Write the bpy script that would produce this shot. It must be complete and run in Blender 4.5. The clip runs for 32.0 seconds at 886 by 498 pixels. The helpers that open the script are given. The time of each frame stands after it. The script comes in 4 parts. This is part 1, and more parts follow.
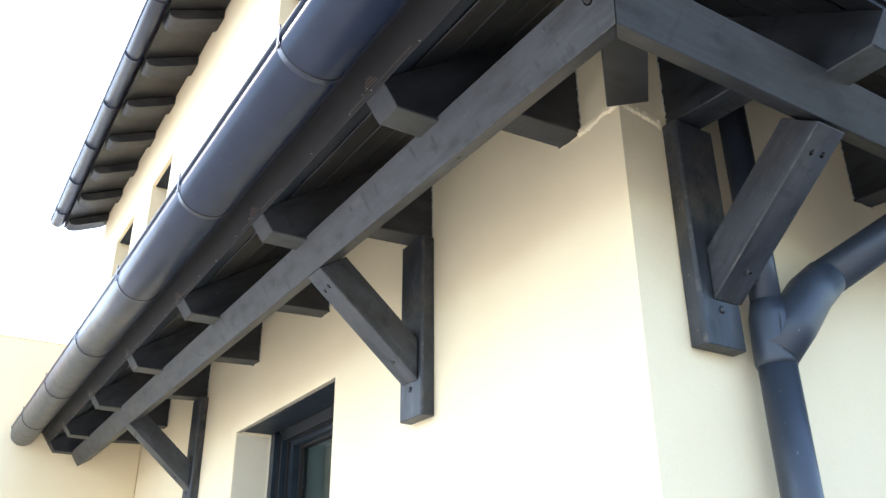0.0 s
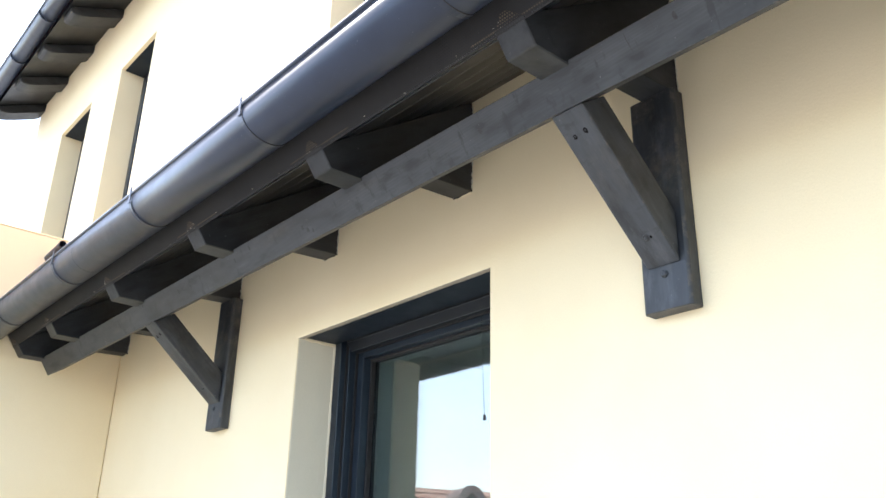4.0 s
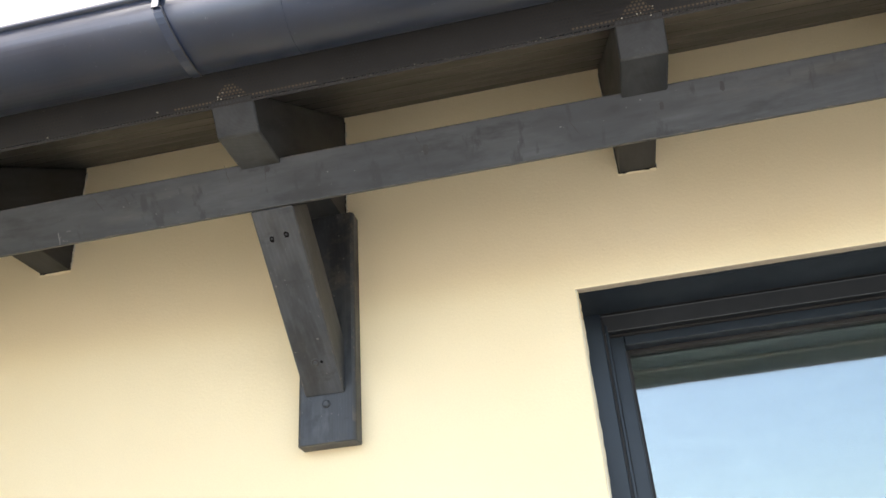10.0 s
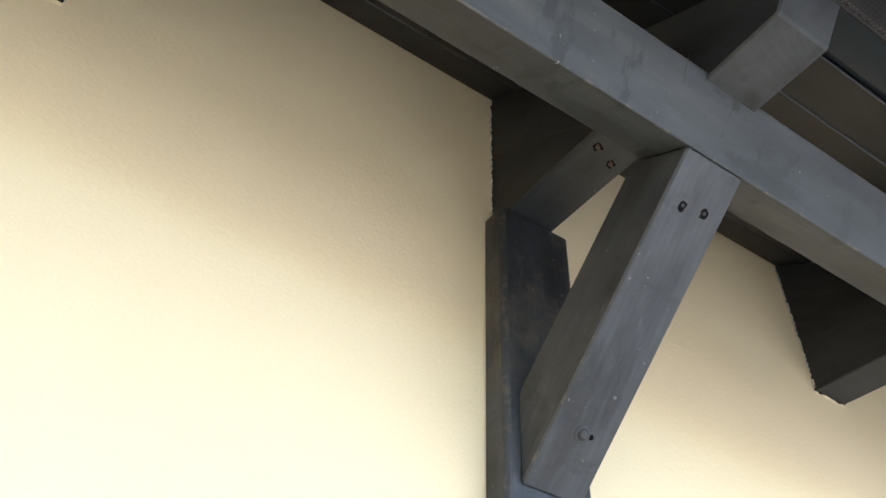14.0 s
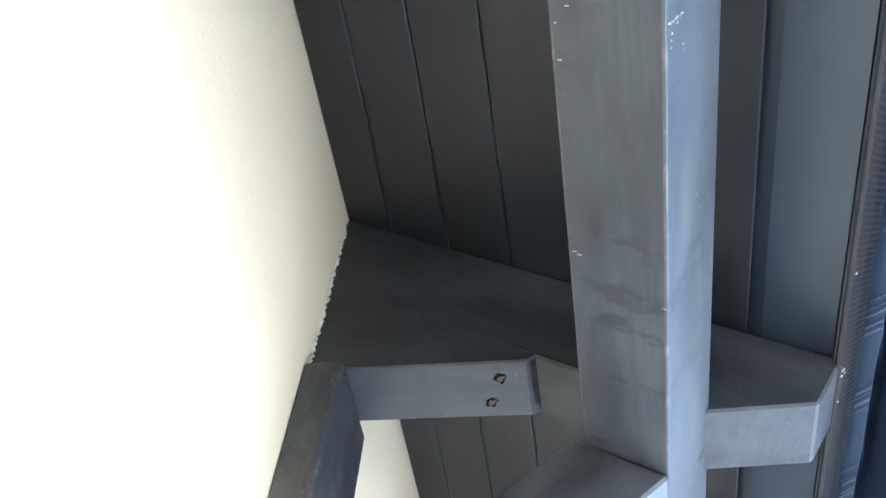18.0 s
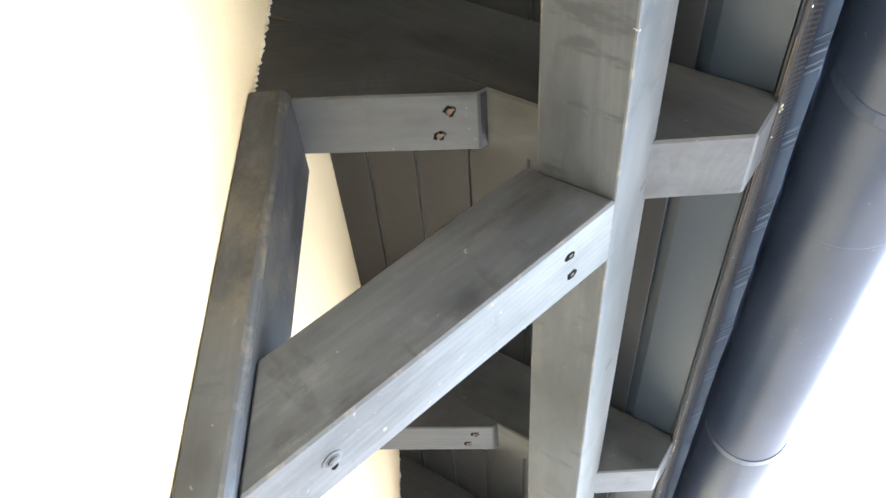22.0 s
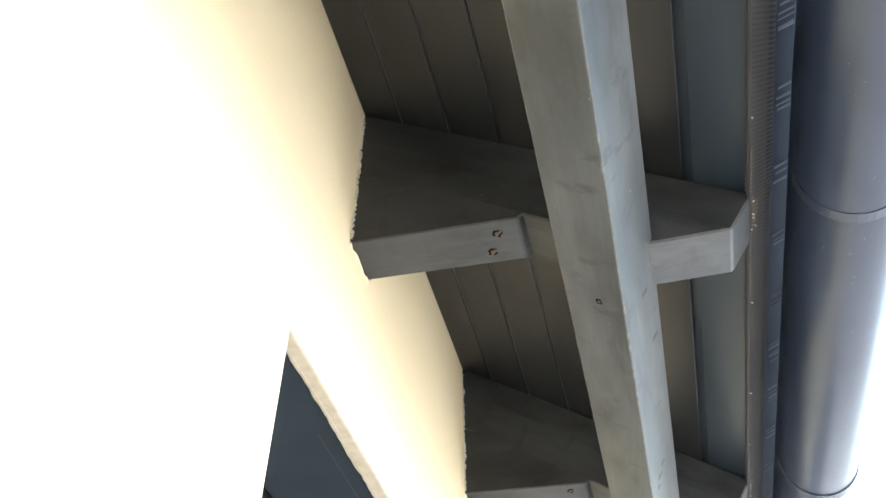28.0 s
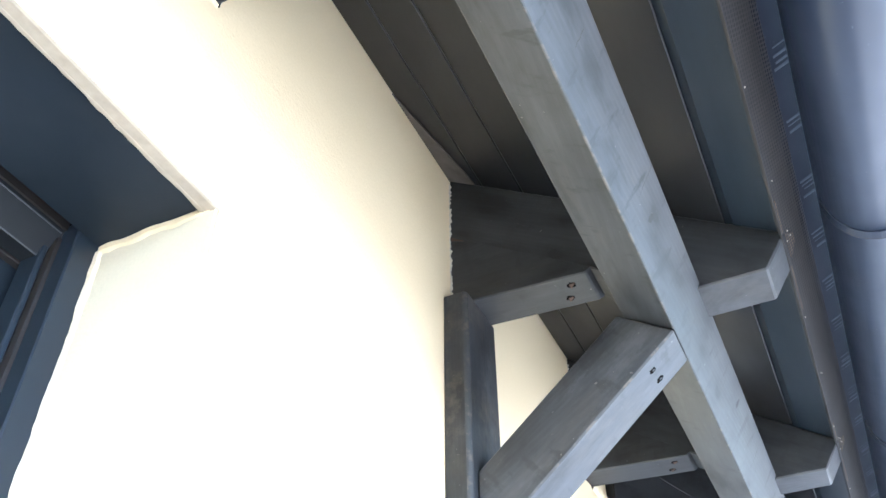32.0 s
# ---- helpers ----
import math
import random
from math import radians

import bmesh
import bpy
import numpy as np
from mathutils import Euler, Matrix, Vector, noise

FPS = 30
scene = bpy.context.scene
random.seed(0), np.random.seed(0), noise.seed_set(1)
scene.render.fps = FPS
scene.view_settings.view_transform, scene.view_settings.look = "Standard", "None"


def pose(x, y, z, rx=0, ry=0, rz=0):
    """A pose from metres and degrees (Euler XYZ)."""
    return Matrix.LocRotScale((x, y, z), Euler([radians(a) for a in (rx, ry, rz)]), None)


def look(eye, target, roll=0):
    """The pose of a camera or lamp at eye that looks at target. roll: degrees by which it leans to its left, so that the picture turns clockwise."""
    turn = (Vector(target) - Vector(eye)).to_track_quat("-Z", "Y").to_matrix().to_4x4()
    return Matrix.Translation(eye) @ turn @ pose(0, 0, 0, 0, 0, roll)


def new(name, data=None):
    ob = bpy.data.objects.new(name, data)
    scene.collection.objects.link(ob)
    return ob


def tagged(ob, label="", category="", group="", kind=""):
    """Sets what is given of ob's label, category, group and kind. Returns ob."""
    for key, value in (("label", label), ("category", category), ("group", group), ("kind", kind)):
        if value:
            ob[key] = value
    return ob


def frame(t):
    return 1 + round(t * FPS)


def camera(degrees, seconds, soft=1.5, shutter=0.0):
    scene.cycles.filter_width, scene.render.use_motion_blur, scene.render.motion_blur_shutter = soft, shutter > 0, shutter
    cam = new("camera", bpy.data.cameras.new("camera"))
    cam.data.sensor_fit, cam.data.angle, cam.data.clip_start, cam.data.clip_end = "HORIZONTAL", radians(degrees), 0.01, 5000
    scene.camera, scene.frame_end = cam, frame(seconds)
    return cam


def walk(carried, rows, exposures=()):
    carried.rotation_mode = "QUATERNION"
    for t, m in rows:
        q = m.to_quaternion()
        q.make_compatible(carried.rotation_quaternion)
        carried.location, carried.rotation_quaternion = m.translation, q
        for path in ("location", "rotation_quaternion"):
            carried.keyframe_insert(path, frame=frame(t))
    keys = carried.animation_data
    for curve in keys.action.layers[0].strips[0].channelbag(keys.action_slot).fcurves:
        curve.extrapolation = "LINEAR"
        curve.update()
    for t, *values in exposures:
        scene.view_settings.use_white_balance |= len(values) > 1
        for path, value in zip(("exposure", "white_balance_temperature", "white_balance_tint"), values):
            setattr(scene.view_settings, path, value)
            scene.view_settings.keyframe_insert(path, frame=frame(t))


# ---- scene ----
cam = camera(55.73, 32.0)
PATH = [
    (0, (1.575, -1.39, 1.476), (0.037, -0.426, 2.315), -0.33),
    (0.5, (1.548, -1.426, 1.479), (0.018, -0.437, 2.303), -0.49),
    (1, (1.485, -1.481, 1.481), (-0.002, -0.45, 2.333), -1.13),
    (1.5, (1.339, -1.511, 1.462), (-0.141, -0.458, 2.299), -1.20),
    (2, (1.173, -1.546, 1.471), (-0.311, -0.461, 2.259), -1.35),
    (2.5, (0.98, -1.672, 1.486), (-0.476, -0.54, 2.259), -0.37),
    (3, (0.807, -1.783, 1.482), (-0.585, -0.57, 2.251), -0.38),
    (3.5, (0.608, -1.811, 1.447), (-0.801, -0.607, 2.198), 0.21),
    (4, (0.399, -1.812, 1.442), (-1.008, -0.608, 2.196), 1.24),
    (4.5, (0.168, -1.852, 1.419), (-1.233, -0.633, 2.16), 2.44),
    (6.5, (-0.847, -2.127, 1.388), (-1.993, -0.674, 2.146), 0.33),
    (7, (-1.112, -2.153, 1.397), (-2.101, -0.585, 2.146), -0.33),
    (7.5, (-1.376, -2.125, 1.407), (-2.282, -0.507, 2.156), -0.59),
    (8, (-1.609, -2.08, 1.44), (-2.381, -0.435, 2.274), -1.44),
    (8.5, (-1.86, -2.097, 1.473), (-2.46, -0.403, 2.348), -2.40),
    (9, (-2.056, -2.057, 1.488), (-2.523, -0.326, 2.374), -3.15),
    (9.5, (-2.334, -1.986, 1.51), (-2.733, -0.255, 2.43), -3.66),
    (10, (-2.652, -1.9, 1.521), (-2.958, -0.187, 2.508), -4.44),
    (10.5, (-2.944, -1.829, 1.56), (-3.065, -0.106, 2.57), -6.59),
    (11, (-3.169, -1.666, 1.547), (-3.208, 0.039, 2.592), -4.92),
    (11.5, (-3.387, -1.533, 1.584), (-3.306, 0.163, 2.64), -5.53),
    (12, (-3.677, -1.437, 1.645), (-3.347, 0.175, 2.781), -6.23),
    (12.5, (-3.783, -1.309, 1.637), (-3.32, 0.256, 2.793), -5.45),
    (13, (-3.868, -1.114, 1.667), (-3.289, 0.346, 2.906), -3.31),
    (13.5, (-3.949, -0.96, 1.684), (-3.293, 0.397, 2.998), 0.50),
    (15.5, (-3.971, -0.503, 1.839), (-2.889, 0.137, 3.394), -0.32),
    (16, (-3.962, -0.468, 1.903), (-2.835, 0.002, 3.487), -0.69),
    (16.5, (-3.955, -0.473, 1.943), (-2.869, -0.12, 3.585), 0.71),
    (17, (-3.989, -0.443, 1.954), (-2.897, -0.146, 3.603), 3.56),
    (17.5, (-4.024, -0.4, 1.958), (-2.936, -0.118, 3.612), 5.74),
    (18, (-4.041, -0.32, 1.966), (-2.944, -0.069, 3.62), 5.01),
    (18.5, (-4.053, -0.277, 1.978), (-2.938, -0.039, 3.622), 4.47),
    (19, (-4.044, -0.266, 2.009), (-2.82, -0.175, 3.588), -1.26),
    (19.5, (-4.047, -0.242, 2.016), (-2.715, -0.189, 3.508), -1.40),
    (20, (-4.045, -0.225, 2.012), (-2.673, -0.18, 3.466), -1.50),
    (20.5, (-4.037, -0.235, 2.003), (-2.598, -0.21, 3.393), -2.17),
    (21, (-4.029, -0.244, 1.989), (-2.565, -0.22, 3.352), -2.11),
    (21.5, (-4.022, -0.254, 1.961), (-2.52, -0.208, 3.281), -1.75),
    (22, (-4.011, -0.261, 1.943), (-2.481, -0.191, 3.23), -1.83),
    (22.5, (-3.998, -0.265, 1.929), (-2.454, -0.181, 3.197), -2.04),
    (23, (-3.991, -0.27, 1.91), (-2.441, -0.174, 3.17), -2.08),
    (23.5, (-3.979, -0.27, 1.889), (-2.451, -0.145, 3.173), -1.79),
    (24, (-3.97, -0.277, 1.869), (-2.475, -0.125, 3.189), -1.46),
    (24.5, (-3.966, -0.287, 1.847), (-2.486, -0.13, 3.184), -1.45),
    (26.5, (-3.87, -0.328, 1.762), (-2.477, -0.07, 3.174), -0.63),
    (27, (-3.734, -0.37, 1.761), (-2.349, -0.089, 3.176), -1.05),
    (27.5, (-3.598, -0.389, 1.752), (-2.224, -0.079, 3.171), -1.08),
    (28, (-3.405, -0.383, 1.751), (-2.048, -0.045, 3.18), -0.22),
    (28.5, (-3.219, -0.35, 1.76), (-1.87, -0.035, 3.203), -1.27),
    (29, (-3.038, -0.371, 1.749), (-1.683, -0.046, 3.183), -0.82),
    (29.5, (-2.831, -0.414, 1.728), (-1.481, -0.053, 3.159), 0.78),
    (30, (-2.713, -0.437, 1.737), (-1.303, -0.067, 3.106), 0.49),
    (30.5, (-2.521, -0.445, 1.727), (-1.114, -0.019, 3.083), 1.04),
    (31, (-2.349, -0.453, 1.724), (-0.931, 0.016, 3.054), 0.14),
    (31.5, (-2.153, -0.516, 1.729), (-0.786, 0.067, 3.067), -0.03),
    (32, (-2.017, -0.558, 1.723), (-0.667, 0.084, 3.052), -0.43),
]
EXPOSURES = [
    (0.0, 2.67, 6250, 9), (4.0, 2.45, 6340, 9), (7.0, 2.34, 6620, 9), (9.0, 2.40, 7000, 9), (11.0, 2.56, 6900, 9), (12.0, 2.60, 6550, 8), (13.5, 2.74, 6350, 8),
    (15.5, 3.10, 5850, 8), (16.0, 3.34, 5550, 8), (17.0, 4.18, 5020, 8), (19.0, 4.48, 5150, 8), (21.0, 4.76, 5960, 8), (23.0, 4.72, 6350, 9), (26.5, 4.38, 6450, 9),
    (28.0, 4.11, 6420, 6), (29.0, 4.03, 6570, 5), (30.0, 4.02, 5450, 8), (31.0, 4.11, 5460, 8), (32.0, 4.16, 5600, 8)]
walk(cam, [(t, look(eye, target, roll)) for t, eye, target, roll in PATH], EXPOSURES)

# ---- world and sun ----
SUN_ELEVATION, SUN_AZIMUTH = 60.0, 238.0
world = bpy.data.worlds.new("sky")
scene.world = world
world.use_nodes = True
wn = world.node_tree.nodes
sky = wn.new("ShaderNodeTexSky")
sky.sky_type, sky.sun_disc = "NISHITA", False
sky.sun_elevation, sky.sun_rotation = radians(SUN_ELEVATION), radians(SUN_AZIMUTH)
sky.air_density, sky.dust_density, sky.ozone_density = 1.0, 2.3, 1.0
wn["Background"].inputs["Strength"].default_value = 0.15
world.node_tree.links.new(sky.outputs[0], wn["Background"].inputs["Color"])
sun = new("sun", bpy.data.lights.new("sun", "SUN"))
sun.data.energy, sun.data.angle, sun.data.color = 1.85, radians(0.6), (1.0, 0.97, 0.93)
_az, _el = radians(SUN_AZIMUTH), radians(SUN_ELEVATION)
sun.matrix_world = look((0, 0, 0), (-math.sin(_az) * math.cos(_el), -math.cos(_az) * math.cos(_el), -math.sin(_el)))


# ---- materials ----
def ramp(nt, fac, stops):
    r = nt.nodes.new("ShaderNodeValToRGB")
    while len(r.color_ramp.elements) < len(stops):
        r.color_ramp.elements.new(0.5)
    for e, (p, c) in zip(r.color_ramp.elements, stops):
        e.position, e.color = p, (*c, 1) if len(c) == 3 else c
    nt.links.new(fac, r.inputs[0])
    return r.outputs[0]


def tex_noise(nt, coord, scale, detail=6.0, rough=0.55, stretch=None):
    n = nt.nodes.new("ShaderNodeTexNoise")
    n.inputs["Scale"].default_value, n.inputs["Detail"].default_value, n.inputs["Roughness"].default_value = scale, detail, rough
    if stretch:
        m = nt.nodes.new("ShaderNodeMapping")
        m.inputs["Scale"].default_value = stretch
        nt.links.new(coord, m.inputs[0])
        coord = m.outputs[0]
    nt.links.new(coord, n.inputs["Vector"])
    return n.outputs["Fac"]


def mix_color(nt, fac, a, b, mode="MIX"):
    m = nt.nodes.new("ShaderNodeMix")
    m.data_type, m.blend_type = "RGBA", mode
    for socket, v in ((m.inputs[0], fac), (m.inputs[6], a), (m.inputs[7], b)):
        if isinstance(v, (int, float)):
            socket.default_value = v
        elif isinstance(v, tuple):
            socket.default_value = (*v, 1)
        else:
            nt.links.new(v, socket)
    return m.outputs[2]


def bump(nt, height, strength, distance, normal=None):
    b = nt.nodes.new("ShaderNodeBump")
    b.inputs["Strength"].default_value, b.inputs["Distance"].default_value = strength, distance
    nt.links.new(height, b.inputs["Height"])
    if normal:
        nt.links.new(normal, b.inputs["Normal"])
    return b.outputs[0]


def base_material(name, rough=0.6, metal=0.0):
    m = bpy.data.materials.new(name)
    m.use_nodes = True
    nt = m.node_tree
    p = nt.nodes["Principled BSDF"]
    p.inputs["Roughness"].default_value, p.inputs["Metallic"].default_value = rough, metal
    c = nt.nodes.new("ShaderNodeTexCoord")
    return m, nt, p, c.outputs["Object"]


def stucco(name, a, b, grain=240.0):
    """Fine rubbed render with faint clouds of tone."""
    m, nt, p, co = base_material(name, 0.9)
    cloud = tex_noise(nt, co, 1.7, 5)
    col = mix_color(nt, ramp(nt, cloud, [(0.35, (0, 0, 0)), (0.65, (1, 1, 1))]), a, b)
    fine = tex_noise(nt, co, grain, 4, 0.6)
    col = mix_color(nt, 0.07, col, ramp(nt, fine, [(0.3, (0.25, 0.22, 0.17)), (0.7, (1, 1, 1))]), "MULTIPLY")
    nt.links.new(col, p.inputs["Base Color"])
    n1 = bump(nt, fine, 0.12, 0.0016)
    n2 = bump(nt, tex_noise(nt, co, 110, 2, 0.5), 0.14, 0.0030, n1)
    n2 = bump(nt, tex_noise(nt, co, 14, 3, 0.5), 0.12, 0.006, n2)
    # short drag marks left by the float
    drag = tex_noise(nt, co, 170, 3, 0.6, (0.65, 0.8, 1.0))
    n2 = bump(nt, ramp(nt, drag, [(0.46, (0, 0, 0)), (0.72, (1, 1, 1))]), 0.12, 0.0014, n2)
    nt.links.new(n2, p.inputs["Normal"])
    return m


def stained_wood(name, dark, light, along, rough=0.48, wear=0.8, blotch=0.0, scuff=0.0):
    """Dark stain on softwood: grain along one axis, cloudy thin patches, small knots."""
    m, nt, p, co = base_material(name, rough)
    info = nt.nodes.new("ShaderNodeObjectInfo")
    off = nt.nodes.new("ShaderNodeVectorMath")
    off.operation = "MULTIPLY_ADD"
    off.inputs[1].default_value = (1, 1, 1)
    nt.links.new(co, off.inputs[0])
    scaled = nt.nodes.new("ShaderNodeVectorMath")
    scaled.operation = "SCALE"
    scaled.inputs[0].default_value = (13.0, 7.0, 5.0)
    nt.links.new(info.outputs["Random"], scaled.inputs["Scale"])
    nt.links.new(scaled.outputs[0], off.inputs[2])
    v = off.outputs[0]
    s = [1.0, 1.0, 1.0]

    def across(scale, detail, rough_, along_scale):
        s[along] = along_scale
        return tex_noise(nt, v, scale, detail, rough_, tuple(s))

    grain = across(95, 6, 0.65, 0.05)
    cloud = across(6.0, 5, 0.55, 0.45)
    smear = across(15, 5, 0.6, 0.30)
    # growth rings: level lines of a field drawn out along the piece
    field = across(3.4, 1.2, 0.4, 0.06)
    many = nt.nodes.new("ShaderNodeMath")
    many.operation = "MULTIPLY"
    many.inputs[1].default_value = 520.0
    nt.links.new(field, many.inputs[0])
    ring = nt.nodes.new("ShaderNodeMath")
    ring.operation = "SINE"
    nt.links.new(many.outputs[0], ring.inputs[0])
    ring_level = ramp(nt, ring.outputs[0], [(0.0, (0.55, 0.55, 0.56)), (0.7, (1, 1, 1))])
    # knots, each a dark eye with a smoky tail
    warp = nt.nodes.new("ShaderNodeVectorMath")
    warp.operation = "MULTIPLY_ADD"
    n3 = nt.nodes.new("ShaderNodeTexNoise")
    n3.inputs["Scale"].default_value = 28.0
    nt.links.new(v, n3.inputs["Vector"])
    warp.inputs[1].default_value = (0.02, 0.02, 0.02)
    nt.links.new(n3.outputs["Color"], warp.inputs[0])
    nt.links.new(v, warp.inputs[2])
    mp = nt.nodes.new("ShaderNodeMapping")
    s[along] = 0.45
    mp.inputs["Scale"].default_value = tuple(s)
    nt.links.new(warp.outputs[0], mp.inputs[0])
    vor = nt.nodes.new("ShaderNodeTexVoronoi")
    vor.inputs["Scale"].default_value = 15.0
    nt.links.new(mp.outputs[0], vor.inputs["Vector"])
    knot = ramp(nt, vor.outputs["Distance"], [(0.11, (0.25, 0.25, 0.25)), (0.16, (0.55, 0.55, 0.55)), (0.26, (0.76, 0.76, 0.76)), (0.46, (1, 1, 1))])

    col = mix_color(nt, ramp(nt, cloud, [(0.40, (0, 0, 0)), (0.62, (wear,) * 3)]), dark, light)
    col = mix_color(nt, ramp(nt, smear, [(0.53, (0, 0, 0)), (0.70, (0.8 * wear,) * 3)]), col, tuple(q * 1.25 for q in light))
    col = mix_color(nt, ramp(nt, smear, [(0.35, (wear,) * 3), (0.47, (0, 0, 0))]), col, tuple(q * 0.48 for q in dark))
    col = mix_color(nt, 0.27 * wear, col, ring_level, "MULTIPLY")
    col = mix_color(nt, 0.34 * wear, col, ramp(nt, grain, [(0.32, (0.4, 0.4, 0.4)), (0.62, (1, 1, 1))]), "MULTIPLY")
    if wear > 0.3:
        col = mix_color(nt, min(1.0, wear), col, knot, "MULTIPLY")
    # thin places where the bare wood shows brownish
    bare = across(9.0, 6, 0.65, 0.25)
    col = mix_color(nt, ramp(nt, bare, [(0.58, (0, 0, 0)), (0.70, (0.6 * wear * wear,) * 3)]), col, tuple(q * k for q, k in zip(light, (1.45, 1.25, 1.0))))
    if blotch:
        # dark smears of stain across the grain
        s[along] = 2.6
        spot = tex_noise(nt, v, 11.0, 4, 0.6, tuple(s))
        col = mix_color(nt, ramp(nt, spot, [(0.585, (0, 0, 0)), (0.665, (blotch,) * 3)]), col, tuple(q * 0.42 for q in dark))
    if scuff:
        # rubbed brownish places, and fine pale scratches among them
        rub = tex_noise(nt, v, 5.5, 9, 0.74)
        rubbed_at = ramp(nt, rub, [(0.47, (0, 0, 0)), (0.60, (scuff,) * 3)])
        if scuff > 0.3:
            high = nt.nodes.new("ShaderNodeSeparateXYZ")
            nt.links.new(co, high.inputs[0])
            span = nt.nodes.new("ShaderNodeMapRange")
            span.inputs["From Min"].default_value, span.inputs["From Max"].default_value = 2.36, 2.46
            nt.links.new(high.outputs[2], span.inputs["Value"])
            rubbed_at = mix_color(nt, 1.0, rubbed_at, span.outputs[0], "MULTIPLY")
        col = mix_color(nt, rubbed_at, col, (0.092, 0.078, 0.060))
        s[along] = 0.35
        dust = tex_noise(nt, v, 13.0, 7, 0.7, tuple(s))
        col = mix_color(nt, ramp(nt, dust, [(0.56, (0, 0, 0)), (0.68, (0.45, 0.45, 0.45))]), col, (0.098, 0.102, 0.108))
        chip = tex_noise(nt, v, 75, 2, 0.5)
        col = mix_color(nt, ramp(nt, chip, [(0.735, (0, 0, 0)), (0.765, (0.6, 0.6, 0.6))]), col, (0.15, 0.143, 0.13))
        s[along] = 0.30
        scratch = ramp(nt, tex_noise(nt, v, 120, 3, 0.6, tuple(s)), [(0.64, (0, 0, 0)), (0.70, (0.7, 0.7, 0.7))])
        col = mix_color(nt, mix_color(nt, 1.0, scratch, rubbed_at, "MULTIPLY"), col, (0.20, 0.19, 0.175))
    # stray paint dust and nicks
    fleck = tex_noise(nt, v, 130, 2, 0.5)
    col = mix_color(nt, ramp(nt, fleck, [(0.752, (0, 0, 0)), (0.785, (0.55 * wear * wear,) * 3)]), col, (0.33, 0.32, 0.30))
    nt.links.new(col, p.inputs["Base Color"])
    nt.links.new(ramp(nt, cloud, [(0.3, (rough - 0.06,) * 3), (0.7, (rough + 0.14,) * 3)]), p.inputs["Roughness"])
    n1 = bump(nt, grain, 0.22 * wear, 0.0012)
    n1 = bump(nt, ring_level, 0.12 * wear, 0.0012, n1)
    n1 = bump(nt, cloud, 0.25, 0.004, n1)
    nt.links.new(n1, p.inputs["Normal"])
    return m


def end_grain(name, dark, light):
    """Sawn end of a timber: close rings round an off-centre heart."""
    m, nt, p, co = base_material(name, 0.55)
    ring = nt.nodes.new("ShaderNodeTexWave")
    ring.wave_type, ring.rings_direction = "RINGS", "SPHERICAL"
    for key, value in (("Scale", 60.0), ("Distortion", 5.0), ("Detail", 2.0), ("Detail Scale", 1.2)):
        ring.inputs[key].default_value = value
    nt.links.new(co, ring.inputs["Vector"])
    col = mix_color(nt, ramp(nt, ring.outputs["Fac"], [(0.2, (0, 0, 0)), (0.8, (1, 1, 1))]), dark, light)
    col = mix_color(nt, 0.4, col, ramp(nt, tex_noise(nt, co, 22, 5), [(0.35, (0.5, 0.5, 0.5)), (0.6, (1, 1, 1))]), "MULTIPLY")
    nt.links.new(col, p.inputs["Base Color"])
    nt.links.new(bump(nt, ring.outputs["Fac"], 0.03, 0.001), p.inputs["Normal"])
    return m


def painted_metal(name, a, rough=0.35, speck=0.35, metal=0.0):
    m, nt, p, co = base_material(name, rough, metal)
    cloud = tex_noise(nt, co, 6, 5)
    col = mix_color(nt, ramp(nt, cloud, [(0.35, (0, 0, 0)), (0.7, (1, 1, 1))]), a, tuple(min(1, c * 1.25 + 0.004) for c in a))
    dust = tex_noise(nt, co, 120, 2, 0.5)
    col = mix_color(nt, ramp(nt, dust, [(0.715, (0, 0, 0)), (0.75, (speck,) * 3)]), col, (0.30, 0.31, 0.32))
    nt.links.new(col, p.inputs["Base Color"])
    nt.links.new(ramp(nt, tex_noise(nt, co, 14, 4), [(0.3, (rough - 0.02,) * 3), (0.7, (rough + 0.05,) * 3)]), p.inputs["Roughness"])
    nt.links.new(bump(nt, tex_noise(nt, co, 2.2, 1), 0.08, 0.006), p.inputs["Normal"])
    return m


def plain(name, a, rough=0.6, metal=0.0, vary=0.25, scale=30.0):
    m, nt, p, co = base_material(name, rough, metal)
    n = tex_noise(nt, co, scale, 5)
    col = mix_color(nt, ramp(nt, n, [(0.3, (0, 0, 0)), (0.7, (1, 1, 1))]), tuple(c * (1 - vary) for c in a), tuple(min(1, c * (1 + vary)) for c in a))
    nt.links.new(col, p.inputs["Base Color"])
    nt.links.new(bump(nt, n, 0.2, 0.002), p.inputs["Normal"])
    return m


def worn_edge(name, a, bare):
    """Stained arris rubbed through to the wood here and there."""
    m, nt, p, co = base_material(name, 0.6)
    n = tex_noise(nt, co, 34, 5, 0.65)
    nt.links.new(mix_color(nt, ramp(nt, n, [(0.52, (0, 0, 0)), (0.62, (1, 1, 1))]), a, bare), p.inputs["Base Color"])
    nt.links.new(bump(nt, n, 0.4, 0.002), p.inputs["Normal"])
    return m


